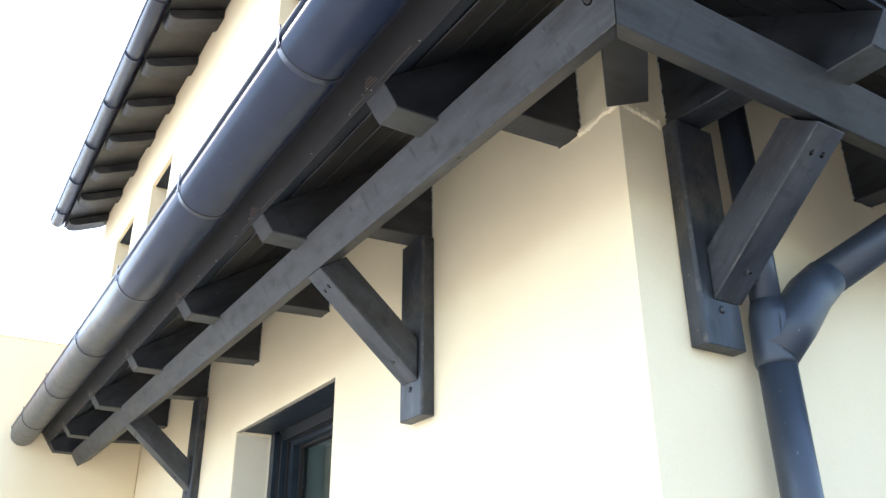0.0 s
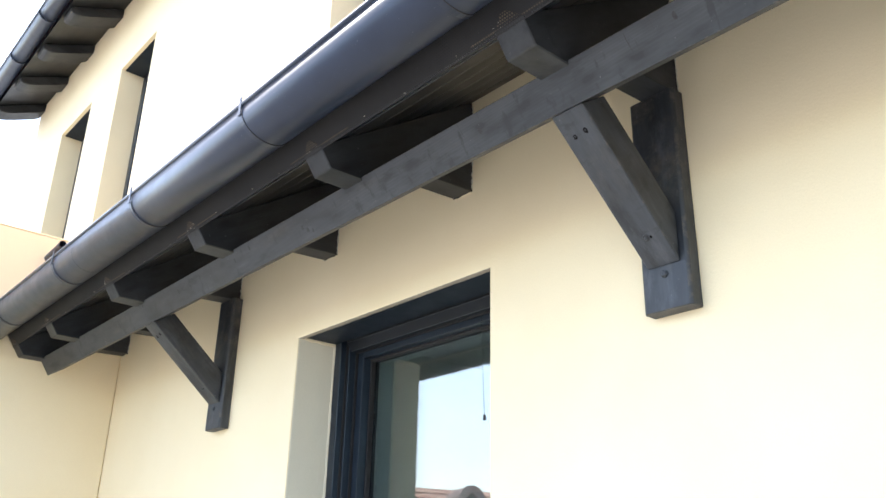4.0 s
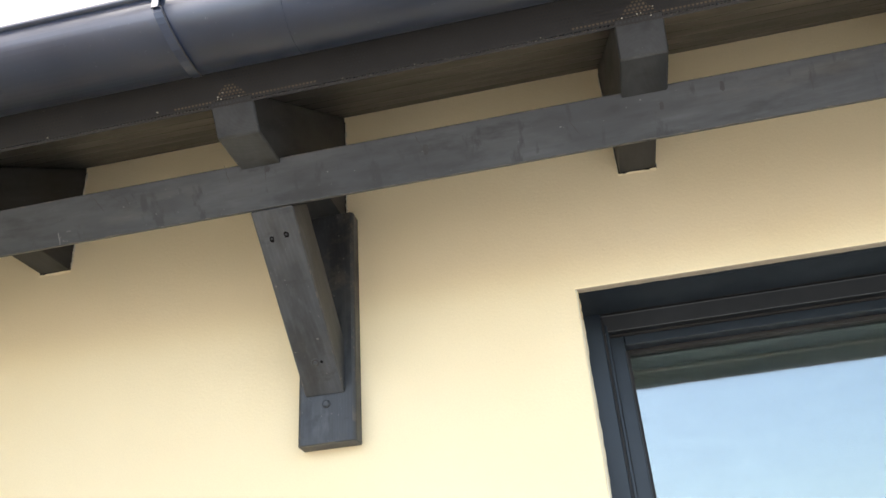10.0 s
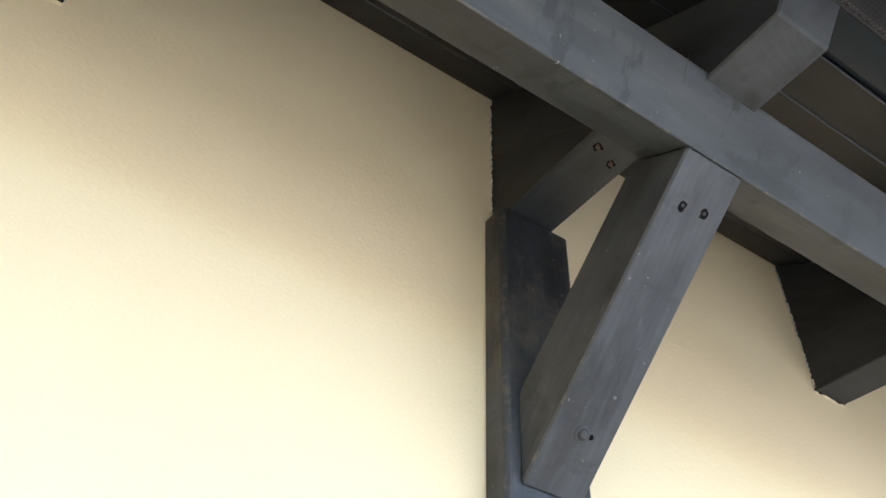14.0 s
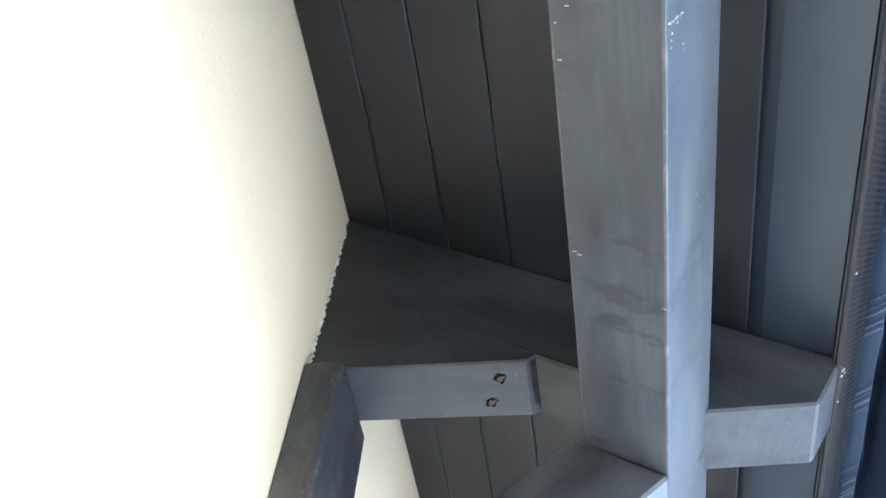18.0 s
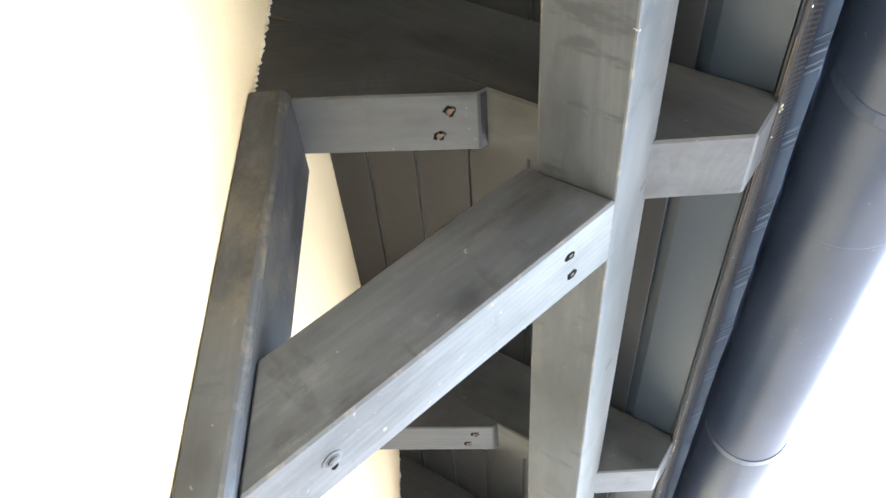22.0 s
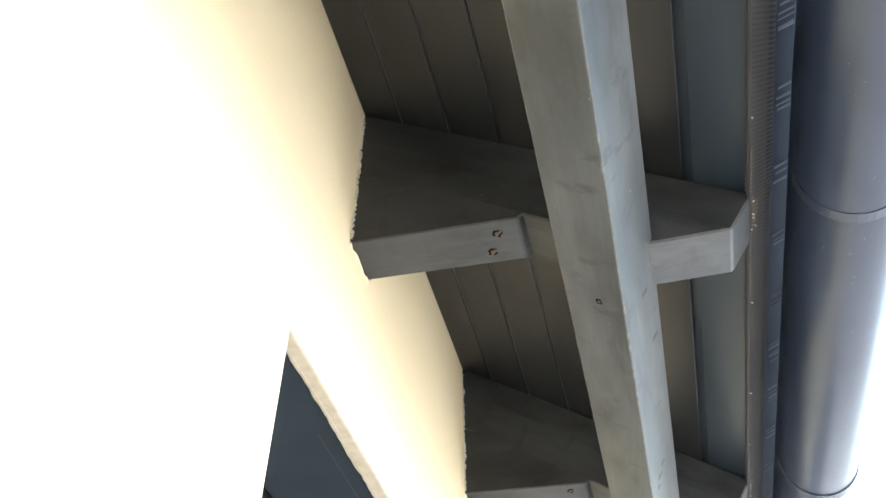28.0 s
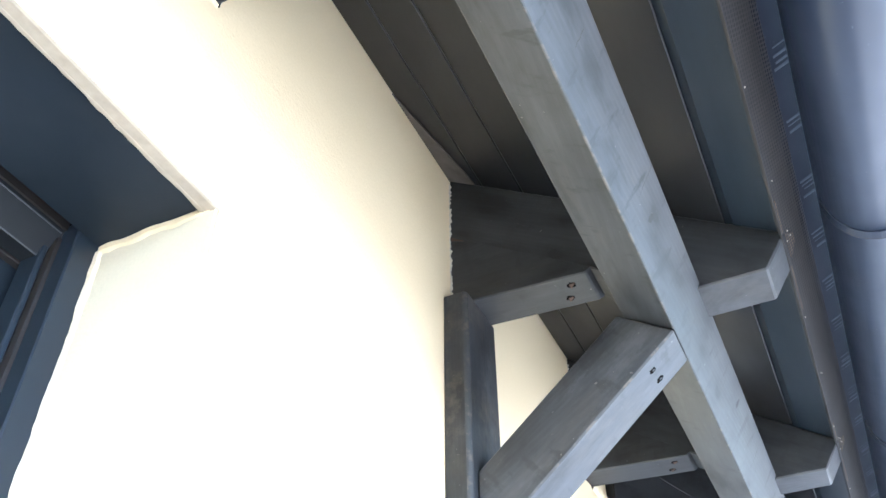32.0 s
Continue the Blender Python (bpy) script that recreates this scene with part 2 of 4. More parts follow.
WALL = stucco("cream_render", (0.82, 0.672, 0.425), (0.85, 0.706, 0.462))
REVEAL = stucco("pale_reveal_render", (0.73, 0.645, 0.475), (0.77, 0.68, 0.505))
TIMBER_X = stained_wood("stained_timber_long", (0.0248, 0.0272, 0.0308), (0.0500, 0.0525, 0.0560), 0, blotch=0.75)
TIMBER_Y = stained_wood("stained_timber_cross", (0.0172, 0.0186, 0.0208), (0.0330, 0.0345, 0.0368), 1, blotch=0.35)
TIMBER_Z = stained_wood("stained_timber_upright", (0.0245, 0.0265, 0.0305), (0.0500, 0.0535, 0.0595), 2, blotch=0.45, scuff=0.12)
TIMBER_SCUFFED = stained_wood("scuffed_timber_upright", (0.0225, 0.0245, 0.0280), (0.0480, 0.0510, 0.0560), 2, blotch=0.45, scuff=0.75)
TIMBER_WORN = worn_edge("rubbed_timber_edge", (0.036, 0.037, 0.038), (0.078, 0.068, 0.056))
TIMBER_END = end_grain("sawn_timber_end", (0.0450, 0.0450, 0.0450), (0.0594, 0.0585, 0.0567))
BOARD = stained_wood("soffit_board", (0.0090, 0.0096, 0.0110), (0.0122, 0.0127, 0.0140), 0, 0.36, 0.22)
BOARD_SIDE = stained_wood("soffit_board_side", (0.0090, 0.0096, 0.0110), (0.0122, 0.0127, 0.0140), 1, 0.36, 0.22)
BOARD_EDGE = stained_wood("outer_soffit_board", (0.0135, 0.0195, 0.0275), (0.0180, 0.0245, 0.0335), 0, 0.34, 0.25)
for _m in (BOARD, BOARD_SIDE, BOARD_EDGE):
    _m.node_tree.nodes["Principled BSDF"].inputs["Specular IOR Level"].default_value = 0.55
METAL = painted_metal("anthracite_coated_metal", (0.0110, 0.0160, 0.0310), 0.32, 0.12)
METAL.node_tree.nodes["Principled BSDF"].inputs["Specular IOR Level"].default_value = 0.42
PIPE = painted_metal("anthracite_coated_pipe", (0.026, 0.032, 0.042), 0.40)
STRIP = painted_metal("perforated_dark_metal", (0.0185, 0.0160, 0.0152), 0.55, 0.1)
STRIP.node_tree.nodes["Principled BSDF"].inputs["Specular IOR Level"].default_value = 0.35
FRAME = painted_metal("anthracite_window_profile", (0.013, 0.019, 0.027), 0.32, 0.0)
FRAME.node_tree.nodes["Principled BSDF"].inputs["Specular IOR Level"].default_value = 0.35
# paler colour of the strips that imitate highlights on the profile edges
EDGE_GLINT = painted_metal("painted_edge_glint", (0.030, 0.035, 0.040), 0.45, 0.0)
SHUTTER = painted_metal("dark_lintel_panel", (0.0098, 0.0142, 0.0200), 0.5, 0.0)
SHUTTER.node_tree.nodes["Principled BSDF"].inputs["Specular IOR Level"].default_value = 0.22
CASSETTE = painted_metal("matt_black_cassette", (0.0105, 0.0120, 0.0140), 0.55, 0.0)
CASSETTE.node_tree.nodes["Principled BSDF"].inputs["Specular IOR Level"].default_value = 0.18
HOLE, _nt, _p, _c = base_material("torn_hole_and_slot_shade", 1.0)
_p.inputs["Base Color"].default_value, _p.inputs["Specular IOR Level"].default_value = (0.010, 0.009, 0.009, 1), 0.0
CHALK = plain("worn_chalk", (0.20, 0.195, 0.185), 0.9)
KNOT = plain("dark_knot", (0.018, 0.0175, 0.017), 0.6, 0.0, 0.4, 90.0)
BROWN = plain("brownish_filler", (0.085, 0.072, 0.060), 0.8)
GASKET = plain("black_rubber_gasket", (0.016, 0.013, 0.012), 0.6)
STEEL = plain("painted_zinc_bolt", (0.036, 0.038, 0.041), 0.55, 0.1)
RUST = plain("rusty_screw", (0.075, 0.045, 0.033), 0.85, 0.0)
CLAY = plain("clay_tile", (0.42, 0.22, 0.15), 0.8, 0.0, 0.35, 9.0)
MORTAR = plain("white_filler", (0.56, 0.51, 0.42), 0.9)
SHADED_PLASTER = plain("shaded_rough_plaster", (0.33, 0.275, 0.205), 0.95, 0.0, 0.12, 60.0)
GROUND = plain("pale_sandy_paving", (0.236, 0.234, 0.224), 0.9, 0.0, 0.2, 3.0)
WHITE = plain("white_plaster", (0.90, 0.89, 0.90), 0.85, 0.0, 0.06, 4.0)
PINE = plain("pale_bargeboard", (0.82, 0.62, 0.53), 0.7, 0.0, 0.1, 8.0)
SLATE = plain("grey_roof_tile", (0.10, 0.105, 0.12), 0.6, 0.0, 0.3, 12.0)
COMB = painted_metal("navy_eaves_plastic", (0.0060, 0.0080, 0.0165), 0.6, 0.05)
COMB.node_tree.nodes["Principled BSDF"].inputs["Specular IOR Level"].default_value = 0.25
RIB = painted_metal("pale_plastic_rib", (0.034, 0.040, 0.056), 0.6, 0.15)
SIDE_DARK = plain("unseen_dark_ground", (0.055, 0.055, 0.055), 0.9, 0.0, 0.25, 8.0)
BRICK = plain("pink_brick", (0.45, 0.32, 0.28), 0.85, 0.0, 0.3, 14.0)
RAW = plain("unstained_wood", (0.145, 0.104, 0.067), 0.8, 0.0, 0.25, 40.0)
DARK = plain("roof_underlay", (0.02, 0.02, 0.022), 0.8)
ROOM = plain("room_plaster", (0.84, 0.83, 0.78), 0.9, 0.0, 0.1, 4.0)


def glass_material(share=0.13):
    """Coated double glazing: a strong clear reflection over a dark see-through pane."""
    m = bpy.data.materials.new("window_glass")
    m.use_nodes = True
    nt = m.node_tree
    nt.nodes.clear()
    out = nt.nodes.new("ShaderNodeOutputMaterial")
    g = nt.nodes.new("ShaderNodeBsdfGlossy")
    g.inputs["Roughness"].default_value, g.inputs["Color"].default_value = 0.0, (0.94, 0.95, 0.93, 1)
    tr = nt.nodes.new("ShaderNodeBsdfTransparent")
    tr.inputs["Color"].default_value = (0.80, 0.84, 0.84, 1)
    mx = nt.nodes.new("ShaderNodeMixShader")
    mx.inputs[0].default_value = share
    nt.links.new(tr.outputs[0], mx.inputs[1])
    nt.links.new(g.outputs[0], mx.inputs[2])
    nt.links.new(mx.outputs[0], out.inputs[0])
    return m


GLASS = glass_material()
GLASS_INNER = glass_material(0.08)


# ---- mesh helpers ----
def put(name, bm, material, parent=None, label="", smooth=False):
    me = bpy.data.meshes.new(name)
    bmesh.ops.recalc_face_normals(bm, faces=bm.faces)
    bm.to_mesh(me)
    bm.free()
    for m in material if isinstance(material, (list, tuple)) else (material,):
        me.materials.append(m)
    if smooth:
        for f in me.polygons:
            f.use_smooth = True
    ob = new(name, me)
    if parent is not None:
        ob.parent = parent
    if label:
        ob["label"] = label
    return ob


def rubbed(ob, narrow=0.0052):
    """Gives the narrow bevel faces of a timber the rubbed look."""
    me = ob.data
    me.materials.append(TIMBER_WORN)
    k = len(me.materials) - 1
    for f in me.polygons:
        ring = [me.vertices[i].co for i in f.vertices]
        if len(ring) == 4 and min((ring[i] - ring[i - 1]).length for i in range(4)) < narrow:
            f.material_index = k
    return ob


def part(name, bm, material, parent, label="", smooth=False):
    return put(name, bm, material, parent, label, smooth)


def thing(name, label, category, group="", kind="", at=(0, 0, 0)):
    ob = new(name)
    ob.location = at
    return tagged(ob, label, category, group, kind)


def box(x0, x1, y0, y1, z0, z1, bevel=0.0, bm=None, seg=1):
    bm = bm or bmesh.new()
    vs = [bm.verts.new((x, y, z)) for x in (x0, x1) for y in (y0, y1) for z in (z0, z1)]
    fs = [bm.faces.new([vs[i] for i in q]) for q in ((0, 1, 3, 2), (4, 6, 7, 5), (0, 4, 5, 1), (2, 3, 7, 6), (0, 2, 6, 4), (1, 5, 7, 3))]
    if bevel:
        es = {e for f in fs for e in f.edges}
        bmesh.ops.bevel(bm, geom=list(es), offset=bevel, segments=seg, affect="EDGES", profile=0.6)
    return bm


def prism(profile, axis, a, b, bevel=0.0, bm=None, seg=1):
    """A closed outline in the two other axes (in order), drawn out along axis from a to b."""
    bm = bm or bmesh.new()
    rings = []
    for s in (a, b):
        ring = []
        for u, w in profile:
            co = [u, w]
            co.insert(axis, s)
            ring.append(bm.verts.new(co))
        rings.append(ring)
    n = len(profile)
    fs = [bm.faces.new(rings[0]), bm.faces.new(rings[1][::-1])]
    fs += [bm.faces.new((rings[0][i], rings[1][i], rings[1][(i + 1) % n], rings[0][(i + 1) % n])) for i in range(n)]
    if bevel:
        es = {e for f in fs for e in f.edges}
        bmesh.ops.bevel(bm, geom=list(es), offset=bevel, segments=seg, affect="EDGES", profile=0.6)
    return bm


def tube(points, radius, n=20, bm=None, cap=True):
    """A round bar through points; radius may be a list."""
    bm = bm or bmesh.new()
    pts = [Vector(p) for p in points]
    rad = radius if isinstance(radius, (list, tuple)) else [radius] * len(pts)
    rings = []
    up = None
    for i, p in enumerate(pts):
        d = (pts[min(i + 1, len(pts) - 1)] - pts[max(i - 1, 0)]).normalized()
        if up is None:
            up = d.orthogonal().normalized()
        up = (up - d * up.dot(d)).normalized()
        side = d.cross(up)
        rings.append([bm.verts.new(p + (up * math.cos(k) + side * math.sin(k)) * rad[i]) for k in (2 * math.pi * j / n for j in range(n))])
    for a, b in zip(rings, rings[1:]):
        for j in range(n):
            bm.faces.new((a[j], a[(j + 1) % n], b[(j + 1) % n], b[j]))
    if cap:
        bm.faces.new(rings[0][::-1])
        bm.faces.new(rings[-1])
    return bm


def moved(bm, m):
    bmesh.ops.transform(bm, matrix=m, verts=bm.verts)
    return bm


def screw_head(at, out, r=0.010, h=0.006, n=12):
    """A small domed head that stands on a face whose outward way is out."""
    o = Vector(out).normalized()
    p = Vector(at)
    return tube([p - o * 0.004, p + o * h * 0.5, p + o * h], [r, r, r * 0.62], n)


def torn_hole(at, out, r, seed, h=0.0006, n=13, drip=0.0):
    """A ragged flat patch on a face, drawn out downwards by drip."""
    rnd = random.Random(seed)
    o = Vector(out).normalized()
    down = Vector((0, 0, -1)) - o * o.dot(Vector((0, 0, -1)))
    down = down.normalized() if down.length > 0.1 else o.orthogonal().normalized()
    side_way = o.cross(down)
    bm = bmesh.new()
    ring = []
    for k in range(n):
        t = 2 * math.pi * k / n
        q = r * rnd.uniform(0.72, 1.22)
        u = math.cos(t) * q
        ring.append(Vector(at) + down * (u + (drip if u > 0 else 0.0)) + side_way * math.sin(t) * q)
    top = [bm.verts.new(p + o * h) for p in ring]
    low = [bm.verts.new(p - o * 0.003) for p in ring]
    bm.faces.new(top)
    for k in range(n):
        bm.faces.new((top[k], low[k], low[(k + 1) % n], top[(k + 1) % n]))
    return bm


def ragged_bead(p, q, out, wide, proud, seed, step=0.009):
    """A lumpy run of plaster from p to q; wide runs across it, out away from the surface."""
    rnd = random.Random(seed)
    p, q, o, w = Vector(p), Vector(q), Vector(out), Vector(wide)
    n = max(2, int((q - p).length / step))
    bm = bmesh.new()
    prev = None
    a, b_, lift = 0.8, 0.25, 0.8
    for k in range(n + 1):
        c = p.lerp(q, k / n)
        a, b_, lift = 0.55 * a + 0.45 * rnd.uniform(0.35, 1.3), 0.55 * b_ + 0.45 * rnd.uniform(0.0, 0.5), 0.55 * lift + 0.45 * rnd.uniform(0.3, 1.3)
        h = proud * lift
        row = [bm.verts.new(c - w * b_), bm.verts.new(c - w * b_ * 0.5 + o * h), bm.verts.new(c + w * a * 0.6 + o * h * 0.8), bm.verts.new(c + w * a)]
        if prev:
            for i in range(3):
                bm.faces.new((prev[i], prev[i + 1], row[i + 1], row[i]))
        prev = row
    return bm


# ---- plan, in metres ----
CORNER_X, FAR_X = 0.243, -4.78       # ends of the long wall
SIDE_END = 6.0                       # how far the side wall runs
WALL_T = 0.45
SLOPE = 0.661                        # fall of the canopy
SOFFIT_WALL = 3.118                  # underside of the boards at the wall
HEAD, PANEL_Z, HEAD_HOLE = 2.438, 2.4465, 2.486        # lip of the window head, and the metal panel behind it
WIN_L, WIN_R, WIN_DEPTH, WIN_SILL = -2.667, -1.475, 0.20, 1.05
BEAM_LOW = (-0.417, 2.5535)            # front lower edge of the eaves beam, which is rolled with the roof
BEAM_W, BEAM_H = 0.0965, 0.1065
TIP = -0.634                         # rafter tip
GUT_Y, GUT_Z, GUT_R = -0.7865, 2.741, 0.0810
RAFTERS = (0.043, -0.760, -1.615, -2.457, -3.306, -4.151, -4.728)
BRACKETS = (-0.772, -3.297)
SIDE_RAFTERS = (0.223, 1.07, 1.92, 2.77)
UPPER_TOP, UPPER_END = 6.30, -8.5


def flipped(bm):
    """From the long wall's frame to the side wall's: out of the wall becomes +x, along it +y."""
    return moved(bm, Matrix(((0, -1, 0, CORNER_X), (1, 0, 0, 0), (0, 0, 1, 0), (0, 0, 0, 1))))


# ---- large structure ----
ground = put("ground", box(-120, 120, -160, 120, -0.3, 0.0), GROUND)
tagged(ground, "pale paved ground running out to the horizon", "ground", kind="structure")


# unseen dark sheet, added to cut light bounced up under the side canopy
side_sheet = put("driveway", box(0.75, 60.0, -1.0, 60.0, -0.02, 0.006), SIDE_DARK)
tagged(side_sheet, "unseen dark sheet added beside the house to cut bounced light", "driveway", kind="structure")


def wall_with_openings(name, x0, x1, z0, z1, y0, y1, holes, material):
    """A wall slab along x with rectangular holes (x0, x1, z0, z1) through it."""
    xs = sorted({x0, x1, *(v for h in holes for v in h[:2])})
    zs = sorted({z0, z1, *(v for h in holes for v in h[2:])})
    bm = bmesh.new()
    grid = {}

    def vert(x, y, z):
        k = (x, y, z)
        if k not in grid:
            grid[k] = bm.verts.new(k)
        return grid[k]

    def solid(i, k):
        if not (0 <= i < len(xs) - 1 and 0 <= k < len(zs) - 1):
            return False
        cx, cz = (xs[i] + xs[i + 1]) / 2, (zs[k] + zs[k + 1]) / 2
        return not any(h[0] < cx < h[1] and h[2] < cz < h[3] for h in holes)

    for i in range(len(xs) - 1):
        for k in range(len(zs) - 1):
            if not solid(i, k):
                continue
            a, b, c, d = xs[i], xs[i + 1], zs[k], zs[k + 1]
            bm.faces.new([vert(a, y0, c), vert(b, y0, c), vert(b, y0, d), vert(a, y0, d)])
            bm.faces.new([vert(a, y1, c), vert(a, y1, d), vert(b, y1, d), vert(b, y1, c)])
            for di, dk, q in ((-1, 0, (a, a, c, d)), (1, 0, (b, b, c, d)), (0, -1, (a, b, c, c)), (0, 1, (a, b, d, d))):
                if not solid(i + di, k + dk):
                    u, v, w, s = q
                    bm.faces.new([vert(u, y0, w), vert(v, y0, s), vert(v, y1, s), vert(u, y1, w)])
    return put(name, bm, material)


UPPER_WINDOWS = ((-5.92, -5.22, 3.30, 5.45), (-7.42, -6.62, 3.30, 5.45), (-2.63, -1.30, 3.75, 5.33))
wall = wall_with_openings("wall_north", UPPER_END, CORNER_X, 0.0, UPPER_TOP, 0.0, WALL_T,
                          [(WIN_L, WIN_R, WIN_SILL, HEAD_HOLE), *UPPER_WINDOWS], WALL)
tagged(wall, "cream rendered house wall with a fine rubbed texture", "wall", kind="structure")
# unseen opening added in this wall to brighten the room behind the window
side = wall_with_openings("wall_east", WALL_T + 0.002, SIDE_END, 0.0, UPPER_TOP, 0.0, WALL_T, [(2.6, 4.6, 0.9, 2.4)], WALL)
side.data.transform(Matrix(((0, -1, 0, CORNER_X), (1, 0, 0, 0), (0, 0, 1, 0), (0, 0, 0, 1))))
side.data.flip_normals()
tagged(side, "cream rendered side wall of the house", "wall", kind="structure")
back = put("wall_south", box(UPPER_END, CORNER_X, SIDE_END + 0.002, SIDE_END + WALL_T, 0.0, UPPER_TOP), WALL)
tagged(back, "cream rendered rear wall closing the house", "wall", kind="structure")
west = put("wall_west", box(UPPER_END, UPPER_END + WALL_T, WALL_T + 0.002, SIDE_END, 0.0, UPPER_TOP), WALL)
tagged(west, "cream rendered far gable wall of the house", "wall", kind="structure")

# projecting wing with a terrace on top
PARAPET_Z = 3.40
wing = put("wall_wing", box(FAR_X - 0.25, FAR_X, -1.52, -0.002, 0.0, PARAPET_Z, 0.006), WALL)
tagged(wing, "cream rendered wall of the wing with a terrace parapet", "wall", kind="structure")
wing_front = put("wall_wing_front", box(UPPER_END, FAR_X - 0.252, -1.52, -1.27, 0.0, PARAPET_Z), WALL)
tagged(wing_front, "cream rendered front wall of the wing", "wall", kind="structure")
terrace = put("terrace_floor", box(UPPER_END, FAR_X - 0.252, -1.268, -0.002, 2.95, 3.05), GROUND)
tagged(terrace, "pale terrace floor on top of the wing", "floor", kind="structure")
# ---- main window ----
window = thing("window_1", "anthracite framed window with reflective glass in a deep reveal", "window", kind="structure", at=(0, 0, 0))
FY = WIN_DEPTH                      # face of the screen rails


def frame_ring(name, x0, x1, z0, z1, w, y0, y1, material, parent, bevel=0.003):
    for x_a, x_b in ((x0, x0 + w), (x1 - w, x1)):
        part(name, box(x_a, x_b, y0, y1, z0, z1, bevel), material, parent)
    for z_a, z_b in ((z0, z0 + w), (z1 - w, z1)):
        part(name, box(x0 + w + 0.0005, x1 - w - 0.0005, y0, y1, z_a, z_b, bevel), material, parent)


def window_ring(name, outer, inner, y0, y1, material, bevel=0.003, head=None):
    (xa, xb, za, zb), (ia, ib, ja, jb) = outer, inner
    part(name, box(xa, ia, y0, y1, za, zb, bevel), material, window)
    part(name, box(ib, xb, y0, y1, za, zb, bevel), material, window)
    part(name, box(ia + 0.0004, ib - 0.0004, y0 + 0.0005, y1, jb, zb, bevel), head or material, window)
    part(name, box(ia + 0.0004, ib - 0.0004, y0 + 0.0005, y1, za, ja, bevel), material, window)


def window_bar(name, profile, x0, x1, material, label="", bevel=0.0012):
    return part(name, prism(profile, 0, x0, x1, bevel), material, window, label)


GLASS_Y = 0.338
RAIL_L, RAIL_R = -2.615, -1.515          # inner edges of the screen rails
SASH_L, SASH_R, SASH_T = -2.561, -1.557, 2.383
for xa, xb, s in ((WIN_L + 0.0036, RAIL_L, 1), (RAIL_R, WIN_R - 0.0036, -1)):
    rail = part("screen_rail", box(xa, xb, FY - 0.010, FY + 0.042, WIN_SILL, PANEL_Z + 0.020, 0.002), FRAME, window, "screen rail beside the window")
    x = xb if s > 0 else xa
    part("rail_brush", box(min(x + s * 0.0004, x + s * 0.006), max(x + s * 0.0004, x + s * 0.006), FY + 0.016, FY + 0.040, WIN_SILL + 0.05, PANEL_Z - 0.004), GASKET, window)
    part("rail_lip", box(min(x + s * 0.0065, x + s * 0.015), max(x + s * 0.0065, x + s * 0.015), FY + 0.026, FY + 0.060, WIN_SILL + 0.05, PANEL_Z - 0.004, 0.0015), FRAME, window)
# cassette of the screen, a bar with a slanting face
window_bar("screen_cassette", [(0.2165, 2.4500), (0.2330, 2.4105), (0.2600, 2.4105), (0.2600, 2.4690), (0.2165, 2.4690)], RAIL_L + 0.0005, RAIL_R - 0.0005, CASSETTE, "insect screen cassette under the head")
# thin paler strips painted as the highlights along its two edges
for (ya, za), (yb, zb) in (((0.2158, 2.4505), (0.2166, 2.4488)), ((0.2319, 2.4118), (0.2326, 2.4101))):
    window_bar("profile_line", [(ya, za), (yb, zb), (yb + 0.001, zb + 0.0006), (ya + 0.001, za + 0.0006)], RAIL_L + 0.004, RAIL_R - 0.004, EDGE_GLINT, bevel=0)
window_bar("slot_seal", [(0.2125, 2.4560), (0.2160, 2.4560), (0.2160, 2.4700), (0.2125, 2.4700)], RAIL_L + 0.0005, RAIL_R - 0.0005, GASKET, bevel=0)
# black board that stands in for the shade deep in the slot
window_bar("slot_shade", [(FY - 0.008, 2.4705), (0.3300, 2.4705), (0.3300, 2.4800), (FY - 0.008, 2.4800)], WIN_L + 0.002, WIN_R - 0.002, HOLE, bevel=0)
# fixed frame behind the cassette, then the sash and its glazing bead
# the frame's black stands for the shade in the groove before the sash
window_ring("window_frame", (WIN_L + 0.001, WIN_R - 0.001, WIN_SILL, 2.4700), (-2.598, -1.520, WIN_SILL + 0.05, 2.4080), 0.2610, 0.2740, GASKET, 0.001)
window_ring("window_sash", (-2.604, -1.514, WIN_SILL + 0.02, 2.4300), (SASH_L, SASH_R, WIN_SILL + 0.10, SASH_T), 0.2745, GLASS_Y - 0.010, FRAME)
window_ring("glazing_bead", (SASH_L - 0.004, SASH_R + 0.004, WIN_SILL + 0.09, SASH_T + 0.004), (SASH_L + 0.009, SASH_R - 0.009, WIN_SILL + 0.108, SASH_T - 0.011), GLASS_Y - 0.024, GLASS_Y - 0.001, GASKET, 0.001)
window_ring("profile_line", (SASH_L - 0.0016, SASH_R + 0.0016, WIN_SILL + 0.099, SASH_T + 0.0016), (SASH_L + 0.0002, SASH_R - 0.0002, WIN_SILL + 0.101, SASH_T - 0.0002), 0.2736, 0.2746, EDGE_GLINT, 0)
pane = part("pane", box(SASH_L - 0.006, SASH_R + 0.006, GLASS_Y, GLASS_Y + 0.005, WIN_SILL + 0.09, SASH_T + 0.006), GLASS, window, "reflective double glazing")
part("pane", box(SASH_L - 0.006, SASH_R + 0.006, GLASS_Y + 0.021, GLASS_Y + 0.025, WIN_SILL + 0.09, SASH_T + 0.006), GLASS_INNER, window, "inner sheet of the double glazing")
window_ring("spacer", (SASH_L - 0.006, SASH_R + 0.006, WIN_SILL + 0.08, SASH_T + 0.006), (SASH_L + 0.007, SASH_R - 0.007, WIN_SILL + 0.105, SASH_T - 0.009), GLASS_Y + 0.0055, GLASS_Y + 0.0205, STEEL, 0.0005)
part("lining", box(WIN_L + 0.001, SASH_L - 0.0065, GLASS_Y + 0.001, WALL_T, WIN_SILL, 2.470), ROOM, window, "pale inner reveal behind the frame")
